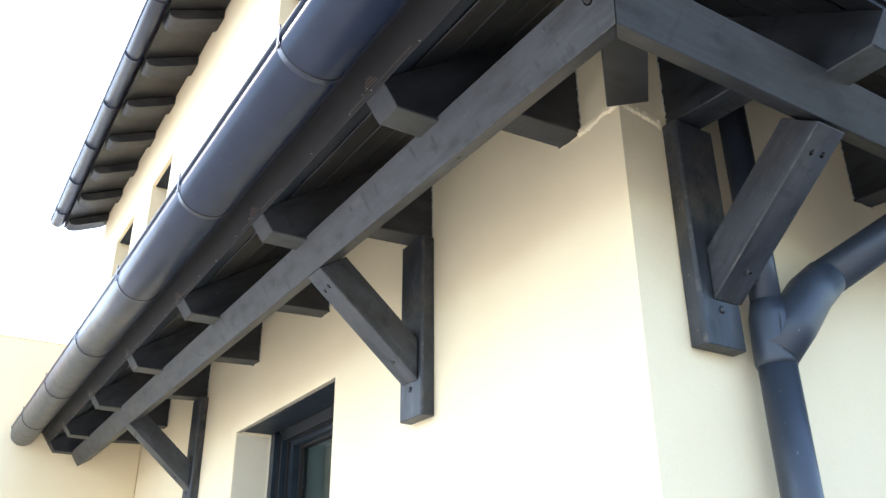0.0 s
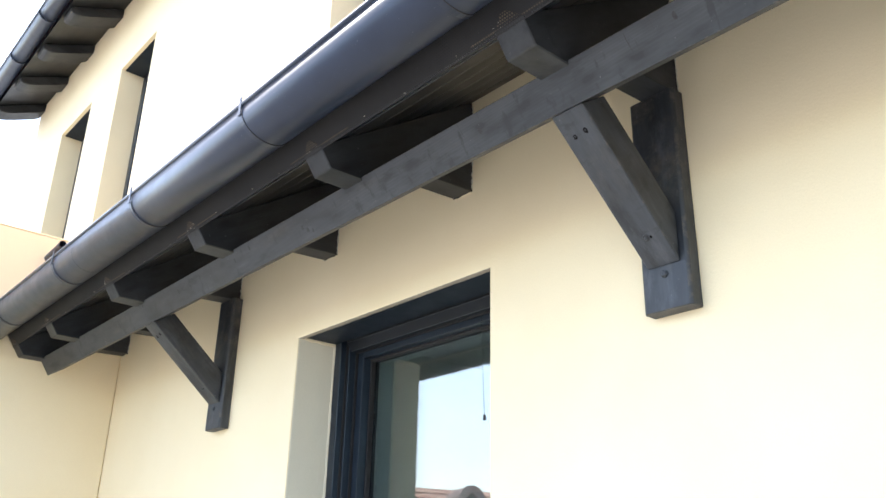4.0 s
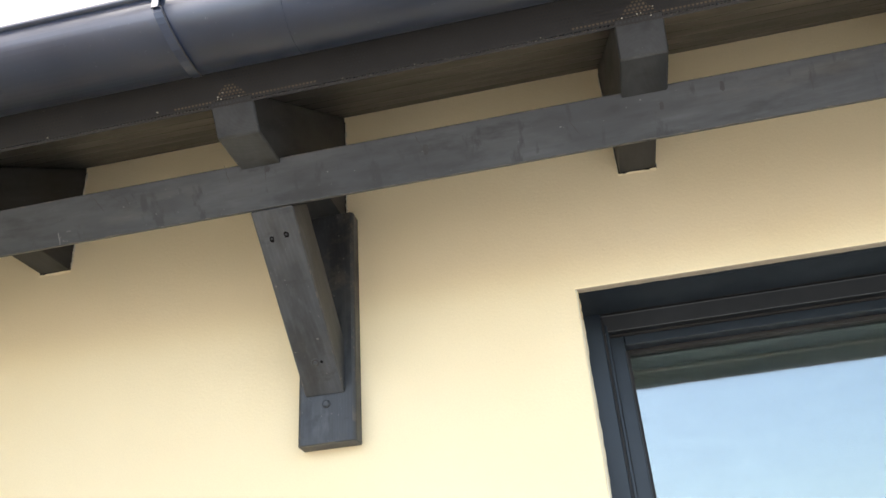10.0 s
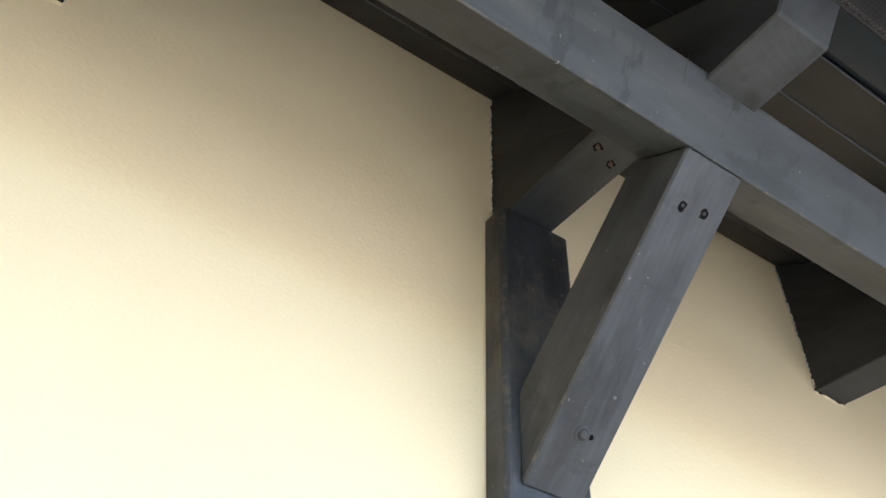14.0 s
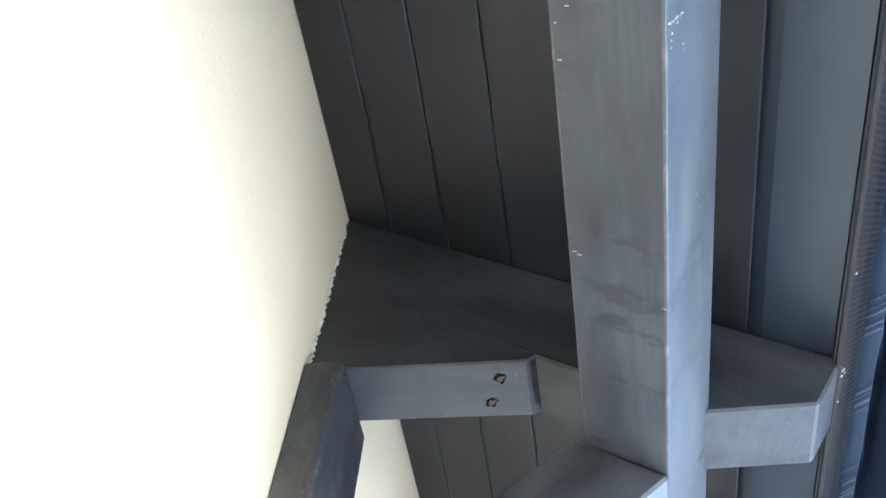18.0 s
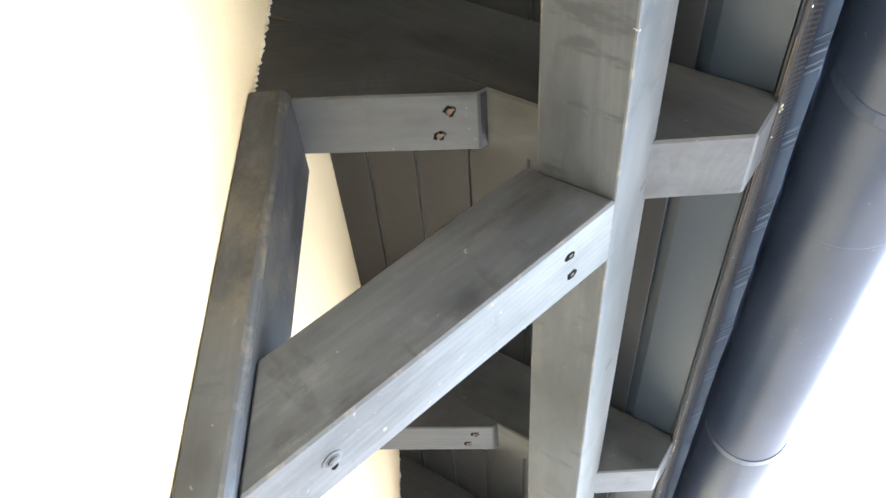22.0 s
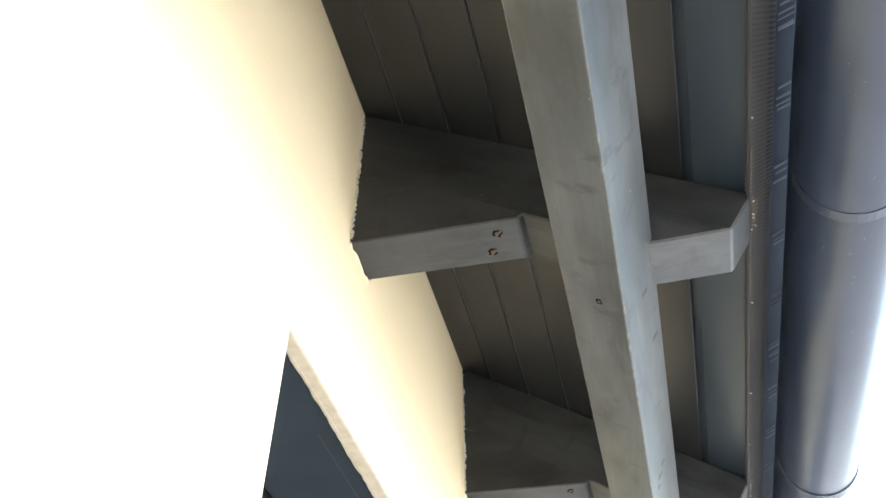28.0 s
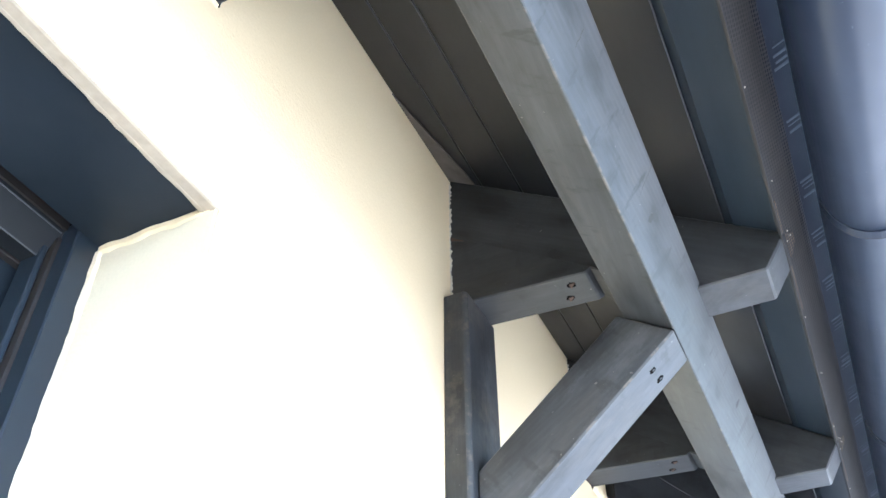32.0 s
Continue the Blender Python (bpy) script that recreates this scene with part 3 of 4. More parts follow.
part("lining", box(SASH_R + 0.0065, WIN_R - 0.001, GLASS_Y + 0.001, WALL_T, WIN_SILL, 2.470), ROOM, window)
part("inner_head", box(SASH_L - 0.006, SASH_R + 0.006, GLASS_Y + 0.001, WALL_T, SASH_T + 0.0065, 2.470), ROOM, window)
lintel = put("lintel_panel", box(WIN_L + 0.004, WIN_R - 0.004, 0.0215, 0.191, PANEL_Z, HEAD_HOLE - 0.001, 0.0015), SHUTTER)
part("seam", box(-2.42, -1.95, 0.0545, 0.0552, PANEL_Z - 0.0007, PANEL_Z - 0.0001), PIPE, lintel, "thin seam")
tagged(lintel, "dark coated metal panel lining the window head", "trim", kind="structure")

# lip of the render at the head, its rough underside coloured darker for shade
nosing = put("lintel_nosing", prism([(0.0, HEAD + 0.0045), (0.0012, HEAD + 0.0013), (0.0045, HEAD), (0.0205, HEAD + 0.0005), (0.0205, HEAD_HOLE), (0.0, HEAD_HOLE)], 0, WIN_L, WIN_R), (WALL, SHADED_PLASTER))
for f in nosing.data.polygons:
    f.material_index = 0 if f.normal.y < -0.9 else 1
tagged(nosing, "cream render lip along the window head with a rough underside coloured for shade", "plaster edge", kind="structure")
part("ragged_edge", ragged_bead((WIN_L + 0.003, 0.0195, HEAD + 0.0008), (WIN_R - 0.003, 0.0195, HEAD + 0.0008), (0, 0, -0.25), (0, 0.006, 0.0), 0.004, 21, 0.010), SHADED_PLASTER, nosing, "ragged plaster edge")
for x0, s in ((WIN_L, 1), (WIN_R, -1)):
    lining = put("reveal_lining", box(min(x0 + s * 0.0005, x0 + s * 0.0035), max(x0 + s * 0.0005, x0 + s * 0.0035), 0.004, FY - 0.0105, WIN_SILL, PANEL_Z - 0.0005), REVEAL)
    tagged(lining, "pale smooth plaster lining of the window reveal", "reveal", kind="structure")
    part("plaster_lip", ragged_bead((x0 + s * 0.0034, 0.012, PANEL_Z - 0.003), (x0 + s * 0.0034, FY - 0.012, PANEL_Z - 0.003), (s * 1.0, 0, 0), (0, 0, -0.011), 0.005, 31), WALL, lining)
    part("plaster_lip", ragged_bead((x0 + s * 0.0034, FY - 0.012, PANEL_Z - 0.01), (x0 + s * 0.0034, FY - 0.012, WIN_SILL + 0.02), (s * 1.0, 0, 0), (0, -0.009, 0), 0.005, 33), REVEAL, lining)


# ---- timber of the canopy ----
def rafter_profile():
    wall_y = 0.0
    def top(y):
        return SOFFIT_WALL + SLOPE * y
    dep = 0.180
    low = 2.633
    seat = (low - (SOFFIT_WALL - dep)) / SLOPE
    return [(wall_y, top(wall_y)), (wall_y, top(wall_y) - dep), (seat, low), (-0.588, low), (TIP, top(TIP))]


def block_profile():
    low0, low1 = 2.754, 2.7395
    y1 = -0.292
    def under(y):
        return SOFFIT_WALL - 0.180 + 0.009 + SLOPE * y
    return [(0.0, under(0.0)), (0.0, low0), (y1 + 0.012, low1), (y1, low1 + 0.008), (y1, under(y1))]


def joint_filler(x, h, seed, s):
    """Ragged pale filler standing a little proud where the timber enters the wall."""
    rnd = random.Random(seed)
    bm = bmesh.new()
    z, run = 2.758, []
    while z < 3.10:
        w = rnd.uniform(0.001, 0.0045) if rnd.random() > 0.4 else rnd.uniform(0.0002, 0.001)
        run.append((z, w, rnd.uniform(0.001, 0.007)))
        z += rnd.uniform(0.002, 0.007)
    for (za, wa, da), (zb, wb, db) in zip(run, run[1:]):
        a, b_ = x + s * (h + 0.0022), s
        vs = [bm.verts.new(q) for q in ((a, -0.0005, za), (a + b_ * wa, -0.0008, za), (a + b_ * wb, -0.0008, zb), (a, -0.0005, zb), (a, -da, za), (a, -db, zb))]
        bm.faces.new((vs[0], vs[1], vs[2], vs[3]))
        bm.faces.new((vs[1], vs[4], vs[5], vs[2]))
    return bm


def joint_lip(x, h, seed):
    """Small plaster lip left under the packing block."""
    rnd = random.Random(seed)
    bm = bmesh.new()
    xs = x - h - 0.004
    run = []
    while xs < x + h + 0.004:
        run.append((xs, rnd.uniform(0.004, 0.009), rnd.uniform(0.001, 0.004)))
        xs += rnd.uniform(0.008, 0.018)
    for (xa, ha, da), (xb, hb, db) in zip(run, run[1:]):
        vs = [bm.verts.new(q) for q in ((xa, -da, 2.7515), (xb, -db, 2.7515), (xb, -0.0005, 2.7515 - hb), (xa, -0.0005, 2.7515 - ha))]
        bm.faces.new(vs)
    return bm


SLOPE_ANGLE = math.atan(SLOPE)


def along_grain(ob, angle, side):
    """Turn the piece's own axes to its length, the shape staying where it is."""
    m = Matrix.Rotation(angle, 4, "Y") if side else Matrix.Rotation(-angle, 4, "X")
    ob.data.transform(m.inverted())
    ob.matrix_basis = m


def make_rafter(x, side=False):
    turn = flipped if side else (lambda b: b)
    r = thing("rafter", "dark grey stained canopy rafter with a packing block underneath", "rafter", "canopy rafters")
    h = 0.0475
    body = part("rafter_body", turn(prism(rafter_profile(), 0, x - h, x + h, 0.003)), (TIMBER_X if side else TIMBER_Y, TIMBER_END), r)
    along_grain(body, SLOPE_ANGLE if side else -SLOPE_ANGLE, side)
    for f in body.data.polygons:
        way = body.matrix_basis.to_3x3() @ f.normal
        if (way.x > 0.9 if side else way.y < -0.9):
            f.material_index = 1
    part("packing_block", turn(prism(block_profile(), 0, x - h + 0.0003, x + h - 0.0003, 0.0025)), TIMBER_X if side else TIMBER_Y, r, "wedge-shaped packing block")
    for s in (-1, 1):
        part("filler", turn(joint_filler(x, h, int(x * 1000) + s, s)), MORTAR, r, "ragged pale plaster joint")
    part("plaster_lip", turn(joint_lip(x, h, int(x * 1000) + 7)), WALL, r, "cream plaster lip")
    part("joint_gap", turn(box(x - h - 0.0022, x + h + 0.0022, -0.0016, -0.0004, 2.750, 3.10)), HOLE, r, "dark open joint at the wall")
    part("split", turn(prism([(-0.002, 2.9375), (-0.032, 2.9170), (-0.003, 2.928)], 0, x - h - 0.0012, x - h + 0.003)), RUST, r, "rusty split at the wall")
    for n, (dx, y) in enumerate(((-0.020, -0.243), (0.020, -0.228))):
        seed = int(x * 977) + n
        zs = 2.754 + 0.0518 * y
        hole = part("screw", turn(torn_hole((x + dx, y, zs), (0, 0.0518, -1), 0.0082, seed, 0.0006)), HOLE, r, "rusty screw in a torn hole")
        for k, (ox, oy, rr) in enumerate(((0.0, 0.0, 0.0046), (0.006, 0.002, 0.0022), (-0.004, -0.005, 0.0025))):
            part("screw_core", turn(torn_hole((x + dx + ox, y + oy, zs + 0.0518 * oy), (0, 0.0518, -1), rr, seed + 50 + k, 0.0016 + 0.0006 * k, 7)), RUST, hole)
    return r


for rx in RAFTERS:
    make_rafter(rx)
for ry in SIDE_RAFTERS:
    make_rafter(ry, True)

ROLL = math.atan(SLOPE)
_in = (math.cos(ROLL), math.sin(ROLL))
_up = (-math.sin(ROLL), math.cos(ROLL))
BEAM_SECTION = [BEAM_LOW,
                (BEAM_LOW[0] + _in[0] * BEAM_W, BEAM_LOW[1] + _in[1] * BEAM_W),
                (BEAM_LOW[0] + _in[0] * BEAM_W + _up[0] * BEAM_H, BEAM_LOW[1] + _in[1] * BEAM_W + _up[1] * BEAM_H),
                (BEAM_LOW[0] + _up[0] * BEAM_H, BEAM_LOW[1] + _up[1] * BEAM_H)]


def mitred(section, far, side, gap=0.001, bevel=0.003):
    """A bar of that section along the wall, cut at 45 degrees over the house corner."""
    bm = bmesh.new()
    rings = [[bm.verts.new(((y + gap) if side else CORNER_X - y - gap, y, z)) for y, z in section], [bm.verts.new((far, y, z)) for y, z in section]]
    n = len(section)
    bm.faces.new(rings[0])
    bm.faces.new(rings[1][::-1])
    for i in range(n):
        bm.faces.new((rings[0][i], rings[1][i], rings[1][(i + 1) % n], rings[0][(i + 1) % n]))
    if bevel:
        bmesh.ops.bevel(bm, geom=list(bm.edges), offset=bevel, segments=2, affect="EDGES", profile=0.6)
    return flipped(bm) if side else bm


beam = rubbed(put("eaves_beam", mitred(BEAM_SECTION, FAR_X + 0.03, False), TIMBER_X), 0.0028)
tagged(beam, "long dark grey stained beam carrying the canopy rafters", "beam")
beam_side = put("eaves_beam", mitred(BEAM_SECTION, 3.4, True), TIMBER_Y)
tagged(beam_side, "dark grey stained beam meeting the long one at the corner", "beam")


def make_bracket(x, side=False, shift=0.0):
    turn = flipped if side else (lambda b: b)
    b = thing("bracket", "dark grey timber bracket with slanting brace bolted to the wall", "bracket", "canopy brackets")
    rubbed(part("post", turn(prism([(x - 0.0735, -0.001), (x - 0.0735, -0.0435), (x - 0.0670, -0.050), (x + 0.0670, -0.050), (x + 0.0735, -0.0435), (x + 0.0735, -0.001)], 2, 2.117, 2.751, 0.0025)), TIMBER_SCUFFED, b))
    at, x = x, x + shift                 # the brace of one bracket stands off its post's middle
    lo, hi = (-0.051, 2.236), (-0.4175, 2.5515)
    d = 0.140
    g = (hi[1] - lo[1]) / (lo[0] - hi[0])
    yi = (lo[1] + d + g * lo[0] - hi[1] + SLOPE * hi[0]) / (g + SLOPE)
    brace = part("brace", turn(prism([lo, hi, (yi, hi[1] + SLOPE * (yi - hi[0])), (lo[0], lo[1] + d)], 0, x - 0.050, x + 0.050, 0.003)), TIMBER_Z, b)
    lean = math.atan2(lo[0] - hi[0], hi[1] - lo[1])
    along_grain(brace, lean if side else -lean, side)
    rubbed(brace)
    n = Vector((0, -math.sin(math.atan(g)), -math.cos(math.atan(g))))
    for dx, z in ((-0.018, 2.506), (0.018, 2.509)):
        y = lo[0] - (z - lo[1]) / g
        hole = part("screw", turn(torn_hole((x + dx, y, z), n, 0.0060, int(x * 911 + dx * 500), 0.0007, 14, 0.003)), HOLE, b, "sunken screw in a dark torn hole")
        part("screw_core", turn(screw_head(Vector((x + dx, y, z)) + n * 0.0004, n, 0.0028, 0.0006)), DARK, hole)
    by = lo[0] - (2.295 - lo[1]) / g
    washer = part("bolt", turn(screw_head((x, by, 2.295), n, 0.0115, 0.0016, 18)), STEEL, b, "round bolt with a washer")
    part("notch", turn(torn_hole(Vector((x + 0.014, by, 2.295)), n, 0.0042, int(x * 700), 0.0006, 8)), HOLE, b, "small dark nick beside the bolt")
    part("bolt_ring", turn(screw_head(Vector((x, by, 2.295)) + n * 0.0012, n, 0.0085, 0.0010, 16)), GASKET, washer)
    part("bolt_core", turn(screw_head(Vector((x, by, 2.295)) + n * 0.0018, n, 0.0060, 0.0030, 12)), STEEL, washer)
    part("bolt", turn(screw_head((at, -0.050, 2.214), (0, -1, 0), 0.0105, 0.007, 6)), STEEL, b, "hexagon bolt head")
    return b


make_bracket(BRACKETS[0])
make_bracket(BRACKETS[1], shift=-0.003)
make_bracket(0.227, True, 0.024).location.z = -0.009

# ---- canopy lining, roof and gutter ----
BOARDS = (0.0, -0.078, -0.171, -0.264, -0.357, -0.450, -0.545, -0.627)


def soffit(side):
    turn = flipped if side else (lambda b: b)
    roof = thing("canopy_lining", "dark grey tongue and groove boards lining the canopy", "soffit", kind="structure")
    for a, b in zip(BOARDS, BOARDS[1:]):
        g = 0.0028
        ga = 0.013 if b < -0.60 else g       # the outermost board starts with a wide chamfer
        prof = [(a - 0.0005, SOFFIT_WALL + SLOPE * (a - 0.0005) + ga * 0.8), (a - ga, SOFFIT_WALL + SLOPE * (a - ga)), (b + g, SOFFIT_WALL + SLOPE * (b + g)), (b + 0.0005, SOFFIT_WALL + SLOPE * (b + 0.0005) + g),
                (b + 0.0005, SOFFIT_WALL + SLOPE * (b + 0.0005) + 0.02), (a - 0.0005, SOFFIT_WALL + SLOPE * (a - 0.0005) + 0.02)]
        bm = bmesh.new()
        far = 3.4 if side else FAR_X + 0.001
        rings = []
        for end in (0, 1):
            ring = []
            for y, z in prof:
                along = far if end else (y if side else CORNER_X - y)
                ring.append(bm.verts.new((along, y, z)))
            rings.append(ring)
        bm.faces.new(rings[0])
        bm.faces.new(rings[1][::-1])
        for i in range(6):
            bm.faces.new((rings[0][i], rings[1][i], rings[1][(i + 1) % 6], rings[0][(i + 1) % 6]))
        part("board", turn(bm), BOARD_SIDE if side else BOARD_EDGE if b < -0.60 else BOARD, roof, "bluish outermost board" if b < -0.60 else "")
    return roof


soffit(False)
soffit(True)


def under(x, y, drop):
    return (x, y, SOFFIT_WALL + SLOPE * y - drop)


bm = bmesh.new()
low = [bm.verts.new(under(x, y, 0.005)) for x, y in ((-1.085, -0.001), (-0.8085, -0.001), (-0.8085, -0.062), (-0.84, -0.058))]
high = [bm.verts.new(under(x, y, 0.0005)) for x, y in ((-1.085, -0.001), (-0.8085, -0.001), (-0.8085, -0.062), (-0.84, -0.058))]
bm.faces.new(low)
bm.faces.new(high[::-1])
for k in range(4):
    bm.faces.new((low[k], high[k], high[(k + 1) % 4], low[(k + 1) % 4]))
wedge = tagged(put("filler_wedge", bm, BROWN), "tapered brownish filler strip where the boards meet the wall", "trim", kind="structure")


def roof_deck(side):
    turn = flipped if side else (lambda b: b)
    bm = bmesh.new()
    far = 3.4 if side else FAR_X + 0.001
    y0, y1 = -0.001, -0.636
    lo = [SOFFIT_WALL + SLOPE * y + 0.022 for y in (y0, y1)]
    rings = []
    for end in (0, 1):
        rings.append([bm.verts.new((far if end else (y if side else CORNER_X - y), y, z)) for y, z in ((y0, lo[0]), (y1, lo[1]), (y1, lo[1] + 0.05), (y0, lo[0] + 0.05))])
    bm.faces.new(rings[0])
    bm.faces.new(rings[1][::-1])
    for i in range(4):
        bm.faces.new((rings[0][i], rings[1][i], rings[1][(i + 1) % 4], rings[0][(i + 1) % 4]))
    ob = put("canopy_roof", turn(bm), DARK)
    return tagged(ob, "dark roof deck above the canopy boards", "roof", kind="structure")


roof_deck(False)
roof_deck(True)


GUT_LIP = 2.778


def gutter_shell(x0, x1):
    bm = bmesh.new()
    prof = []
    n = 22
    for i in range(n + 1):
        a = math.pi * i / n
        prof.append((GUT_Y + math.cos(a) * GUT_R, GUT_Z - math.sin(a) * GUT_R))
    prof = [(prof[0][0], GUT_Z + 0.03)] + prof + [(prof[-1][0], GUT_LIP)]
    inner = [(GUT_Y + math.cos(math.pi * i / n) * (GUT_R - 0.003), GUT_Z - math.sin(math.pi * i / n) * (GUT_R - 0.003)) for i in range(n, -1, -1)]
    inner.insert(0, (inner[0][0], GUT_LIP))
    inner.append((inner[-1][0], GUT_Z + 0.03))
    prism(prof + inner, 0, x0, x1, 0, bm)
    return bm


gutter = thing("gutter", "half-round anthracite metal gutter hung along the canopy edge", "gutter")
GUT_END = CORNER_X - GUT_Y + 0.10
part("trough", gutter_shell(FAR_X + 0.002, GUT_END), METAL, gutter, smooth=True)
part("joint_seam", tube([(-3.105, GUT_Y + math.cos(math.pi * i / 16) * (GUT_R - 0.0002), GUT_Z - math.sin(math.pi * i / 16) * (GUT_R - 0.0002)) for i in range(17)], 0.0008, 6), METAL, gutter)
part("bead", tube([(FAR_X + 0.002, GUT_Y - GUT_R + 0.004, GUT_LIP), (GUT_END, GUT_Y - GUT_R + 0.004, GUT_LIP)], 0.010, 12), METAL, gutter, smooth=True)
RINGS = (-4.22, -3.353, -2.482, -1.646, -0.808, 0.02, 0.86)
for gx in RINGS:
    pts = [(gx + 0.030 * math.sin(a), GUT_Y + math.cos(a) * (GUT_R + 0.001), GUT_Z - math.sin(a) * (GUT_R + 0.001)) for a in (math.pi * k / 20 for k in range(21))]
    bm = bmesh.new()
    prev = None
    for k, p in enumerate(pts):
        a = math.pi * k / 20
        o = Vector((0, math.cos(a), -math.sin(a)))
        ring = [bm.verts.new(Vector(p) + Vector((dx, 0, 0)) + o * dr) for dx, dr in ((-0.0095, -0.0015), (0.0095, -0.0015), (0.0090, 0.0013), (-0.0090, 0.0013))]
        if prev:
            for j in range(4):
                bm.faces.new((prev[j], prev[(j + 1) % 4], ring[(j + 1) % 4], ring[j]))
        else:
            bm.faces.new(ring)
        prev = ring
    bm.faces.new(prev[::-1])
    box(gx - 0.008, gx + 0.008, GUT_Y - GUT_R - 0.0065, GUT_Y - GUT_R - 0.0035, GUT_Z - 0.004, GUT_LIP + 0.024, 0.001, bm)
    strap = part("gutter_strap", bm, METAL, gutter, "bent metal strap round the trough")
    part("rim", tube([(q[0] + 0.0098, q[1], q[2]) for q in pts], 0.0016, 6), GASKET, strap, "dark gap along the strap")
    part("hole", screw_head((gx, GUT_Y - GUT_R - 0.0066, GUT_LIP + 0.014), (0, -1, 0), 0.0025, 0.0003, 8), GASKET, strap)

# checks and dents in the face of the long beam
def crack(x, s0, length, lean, seed):
    rnd = random.Random(seed)
    o = Vector((0, -_in[0], -_in[1]))
    bm = bmesh.new()
    prev, steps = None, 7
    for k in range(steps + 1):
        t = k / steps
        s = s0 - length * t
        c = Vector((x + lean * t + rnd.uniform(-0.0012, 0.0012), BEAM_LOW[0] + _up[0] * s, BEAM_LOW[1] + _up[1] * s)) + o * 0.0004
        w = 0.0007 * math.sin(math.pi * (0.12 + 0.80 * t)) * rnd.uniform(0.5, 1.5)
        row = (bm.verts.new(c + Vector((-w, 0, 0))), bm.verts.new(c + Vector((w, 0, 0))))
        if prev:
            bm.faces.new((prev[0], prev[1], row[1], row[0]))
        prev = row
    return bm


for k, (x, s0, length, lean) in enumerate(((-3.725, 0.108, 0.050, 0.030), (-3.690, 0.108, 0.045, 0.050), (-3.640, 0.085, 0.022, 0.006), (-3.389, 0.112, 0.045, 0.004), (-3.297, 0.098, 0.040, -0.003),
                                           (-2.95, 0.10, 0.03, 0.01), (-2.62, 0.07, 0.035, 0.02), (-2.13, 0.09, 0.05, 0.003), (-1.83, 0.11, 0.03, -0.02), (-1.40, 0.08, 0.03, 0.004),
                                           (-1.12, 0.11, 0.06, 0.012), (-0.55, 0.10, 0.05, 0.006), (-0.20, 0.09, 0.06, 0.004), (-0.17, 0.06, 0.03, 0.02), (0.18, 0.11, 0.09, 0.010))):
    part("check", crack(x, s0, length, lean, k), GASKET, beam, "dark check in the wood" if k == 0 else "")

for k, (x, s, r, drop) in enumerate(((-2.932, 0.071, 0.0060, 0.012), (-2.427, 0.069, 0.0045, 0.008), (-2.302, 0.087, 0.0050, 0.010), (-3.292, 0.091, 0.0050, 0.006), (-1.927, 0.040, 0.0075, 0.004),
                                     (-1.950, 0.056, 0.0060, 0.003), (-1.900, 0.030, 0.0045, 0.004), (-1.05, 0.060, 0.0060, 0.006), (-0.42, 0.080, 0.0055, 0.008))):
    p = Vector((x, BEAM_LOW[0] + _up[0] * s, BEAM_LOW[1] + _up[1] * s))
    part("knot", torn_hole(p, (0, -_in[0], -_in[1]), r, 300 + k, 0.0003, 15, drop), KNOT, beam, "dark knot showing through the stain" if k == 0 else "")
for k, rx in enumerate(RAFTERS[:-1]):
    p = Vector((rx + 0.004 * (-1) ** k, BEAM_LOW[0] + _in[0] * 0.040, BEAM_LOW[1] + _in[1] * 0.040))
    hole = part("screw", torn_hole(p, (0, -_up[0], -_up[1]), 0.0052, 400 + k, 0.0004, 11), HOLE, beam, "sunken screw under the beam" if k == 0 else "")
    part("screw_core", torn_hole(p, (0, -_up[0], -_up[1]), 0.0026, 440 + k, 0.0008, 8), RUST, hole)

# chalk dots left on the face of the long beam
random.seed(14)
for k in range(16):
    s, u = (0.004 + 0.0028 * k, random.uniform(-0.001, 0.001)) if k < 10 else (0.006 + random.uniform(0, 0.024), 0.004 + 0.005 * (k - 10))
    p = Vector((-3.821 + u, BEAM_LOW[0] + _up[0] * s - _in[0] * 0.0004, BEAM_LOW[1] + _up[1] * s - _in[1] * 0.0004))
    part("chalk_mark", torn_hole(p, (0, -_in[0], -_in[1]), random.uniform(0.0007, 0.0013), k, 0.0003, 6), CHALK, beam)

# nicks along the inner lower edge of the beam
random.seed(23)
for k in range(12):
    x, u = (-3.90 + random.uniform(0.0, 0.09), random.uniform(0.078, 0.091)) if k < 7 else (random.uniform(-3.80, -3.45), random.choice((0.004, 0.088)) + random.uniform(-0.003, 0.003))
    p = Vector((x, BEAM_LOW[0] + _in[0] * u, BEAM_LOW[1] + _in[1] * u))
    part("chalk_mark", torn_hole(p, (0, -_up[0], -_up[1]), random.uniform(0.0005, 0.0011), 900 + k, 0.0003, 6, random.choice((0.0, 0.003))), CHALK, beam)

# hip rafter at the corner
def make_hip():
    r = thing("hip_rafter", "dark grey stained rafter running out over the house corner", "rafter", "canopy rafters")
    k = math.sqrt(2)
    m = Matrix.Translation((CORNER_X + 0.022, 0.010, 0)) @ Matrix.Rotation(radians(45), 4, "Z")
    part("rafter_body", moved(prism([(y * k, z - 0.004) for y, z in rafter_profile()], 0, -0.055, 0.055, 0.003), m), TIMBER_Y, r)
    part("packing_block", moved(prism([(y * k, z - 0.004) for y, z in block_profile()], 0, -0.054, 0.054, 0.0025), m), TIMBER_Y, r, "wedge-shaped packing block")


make_hip()


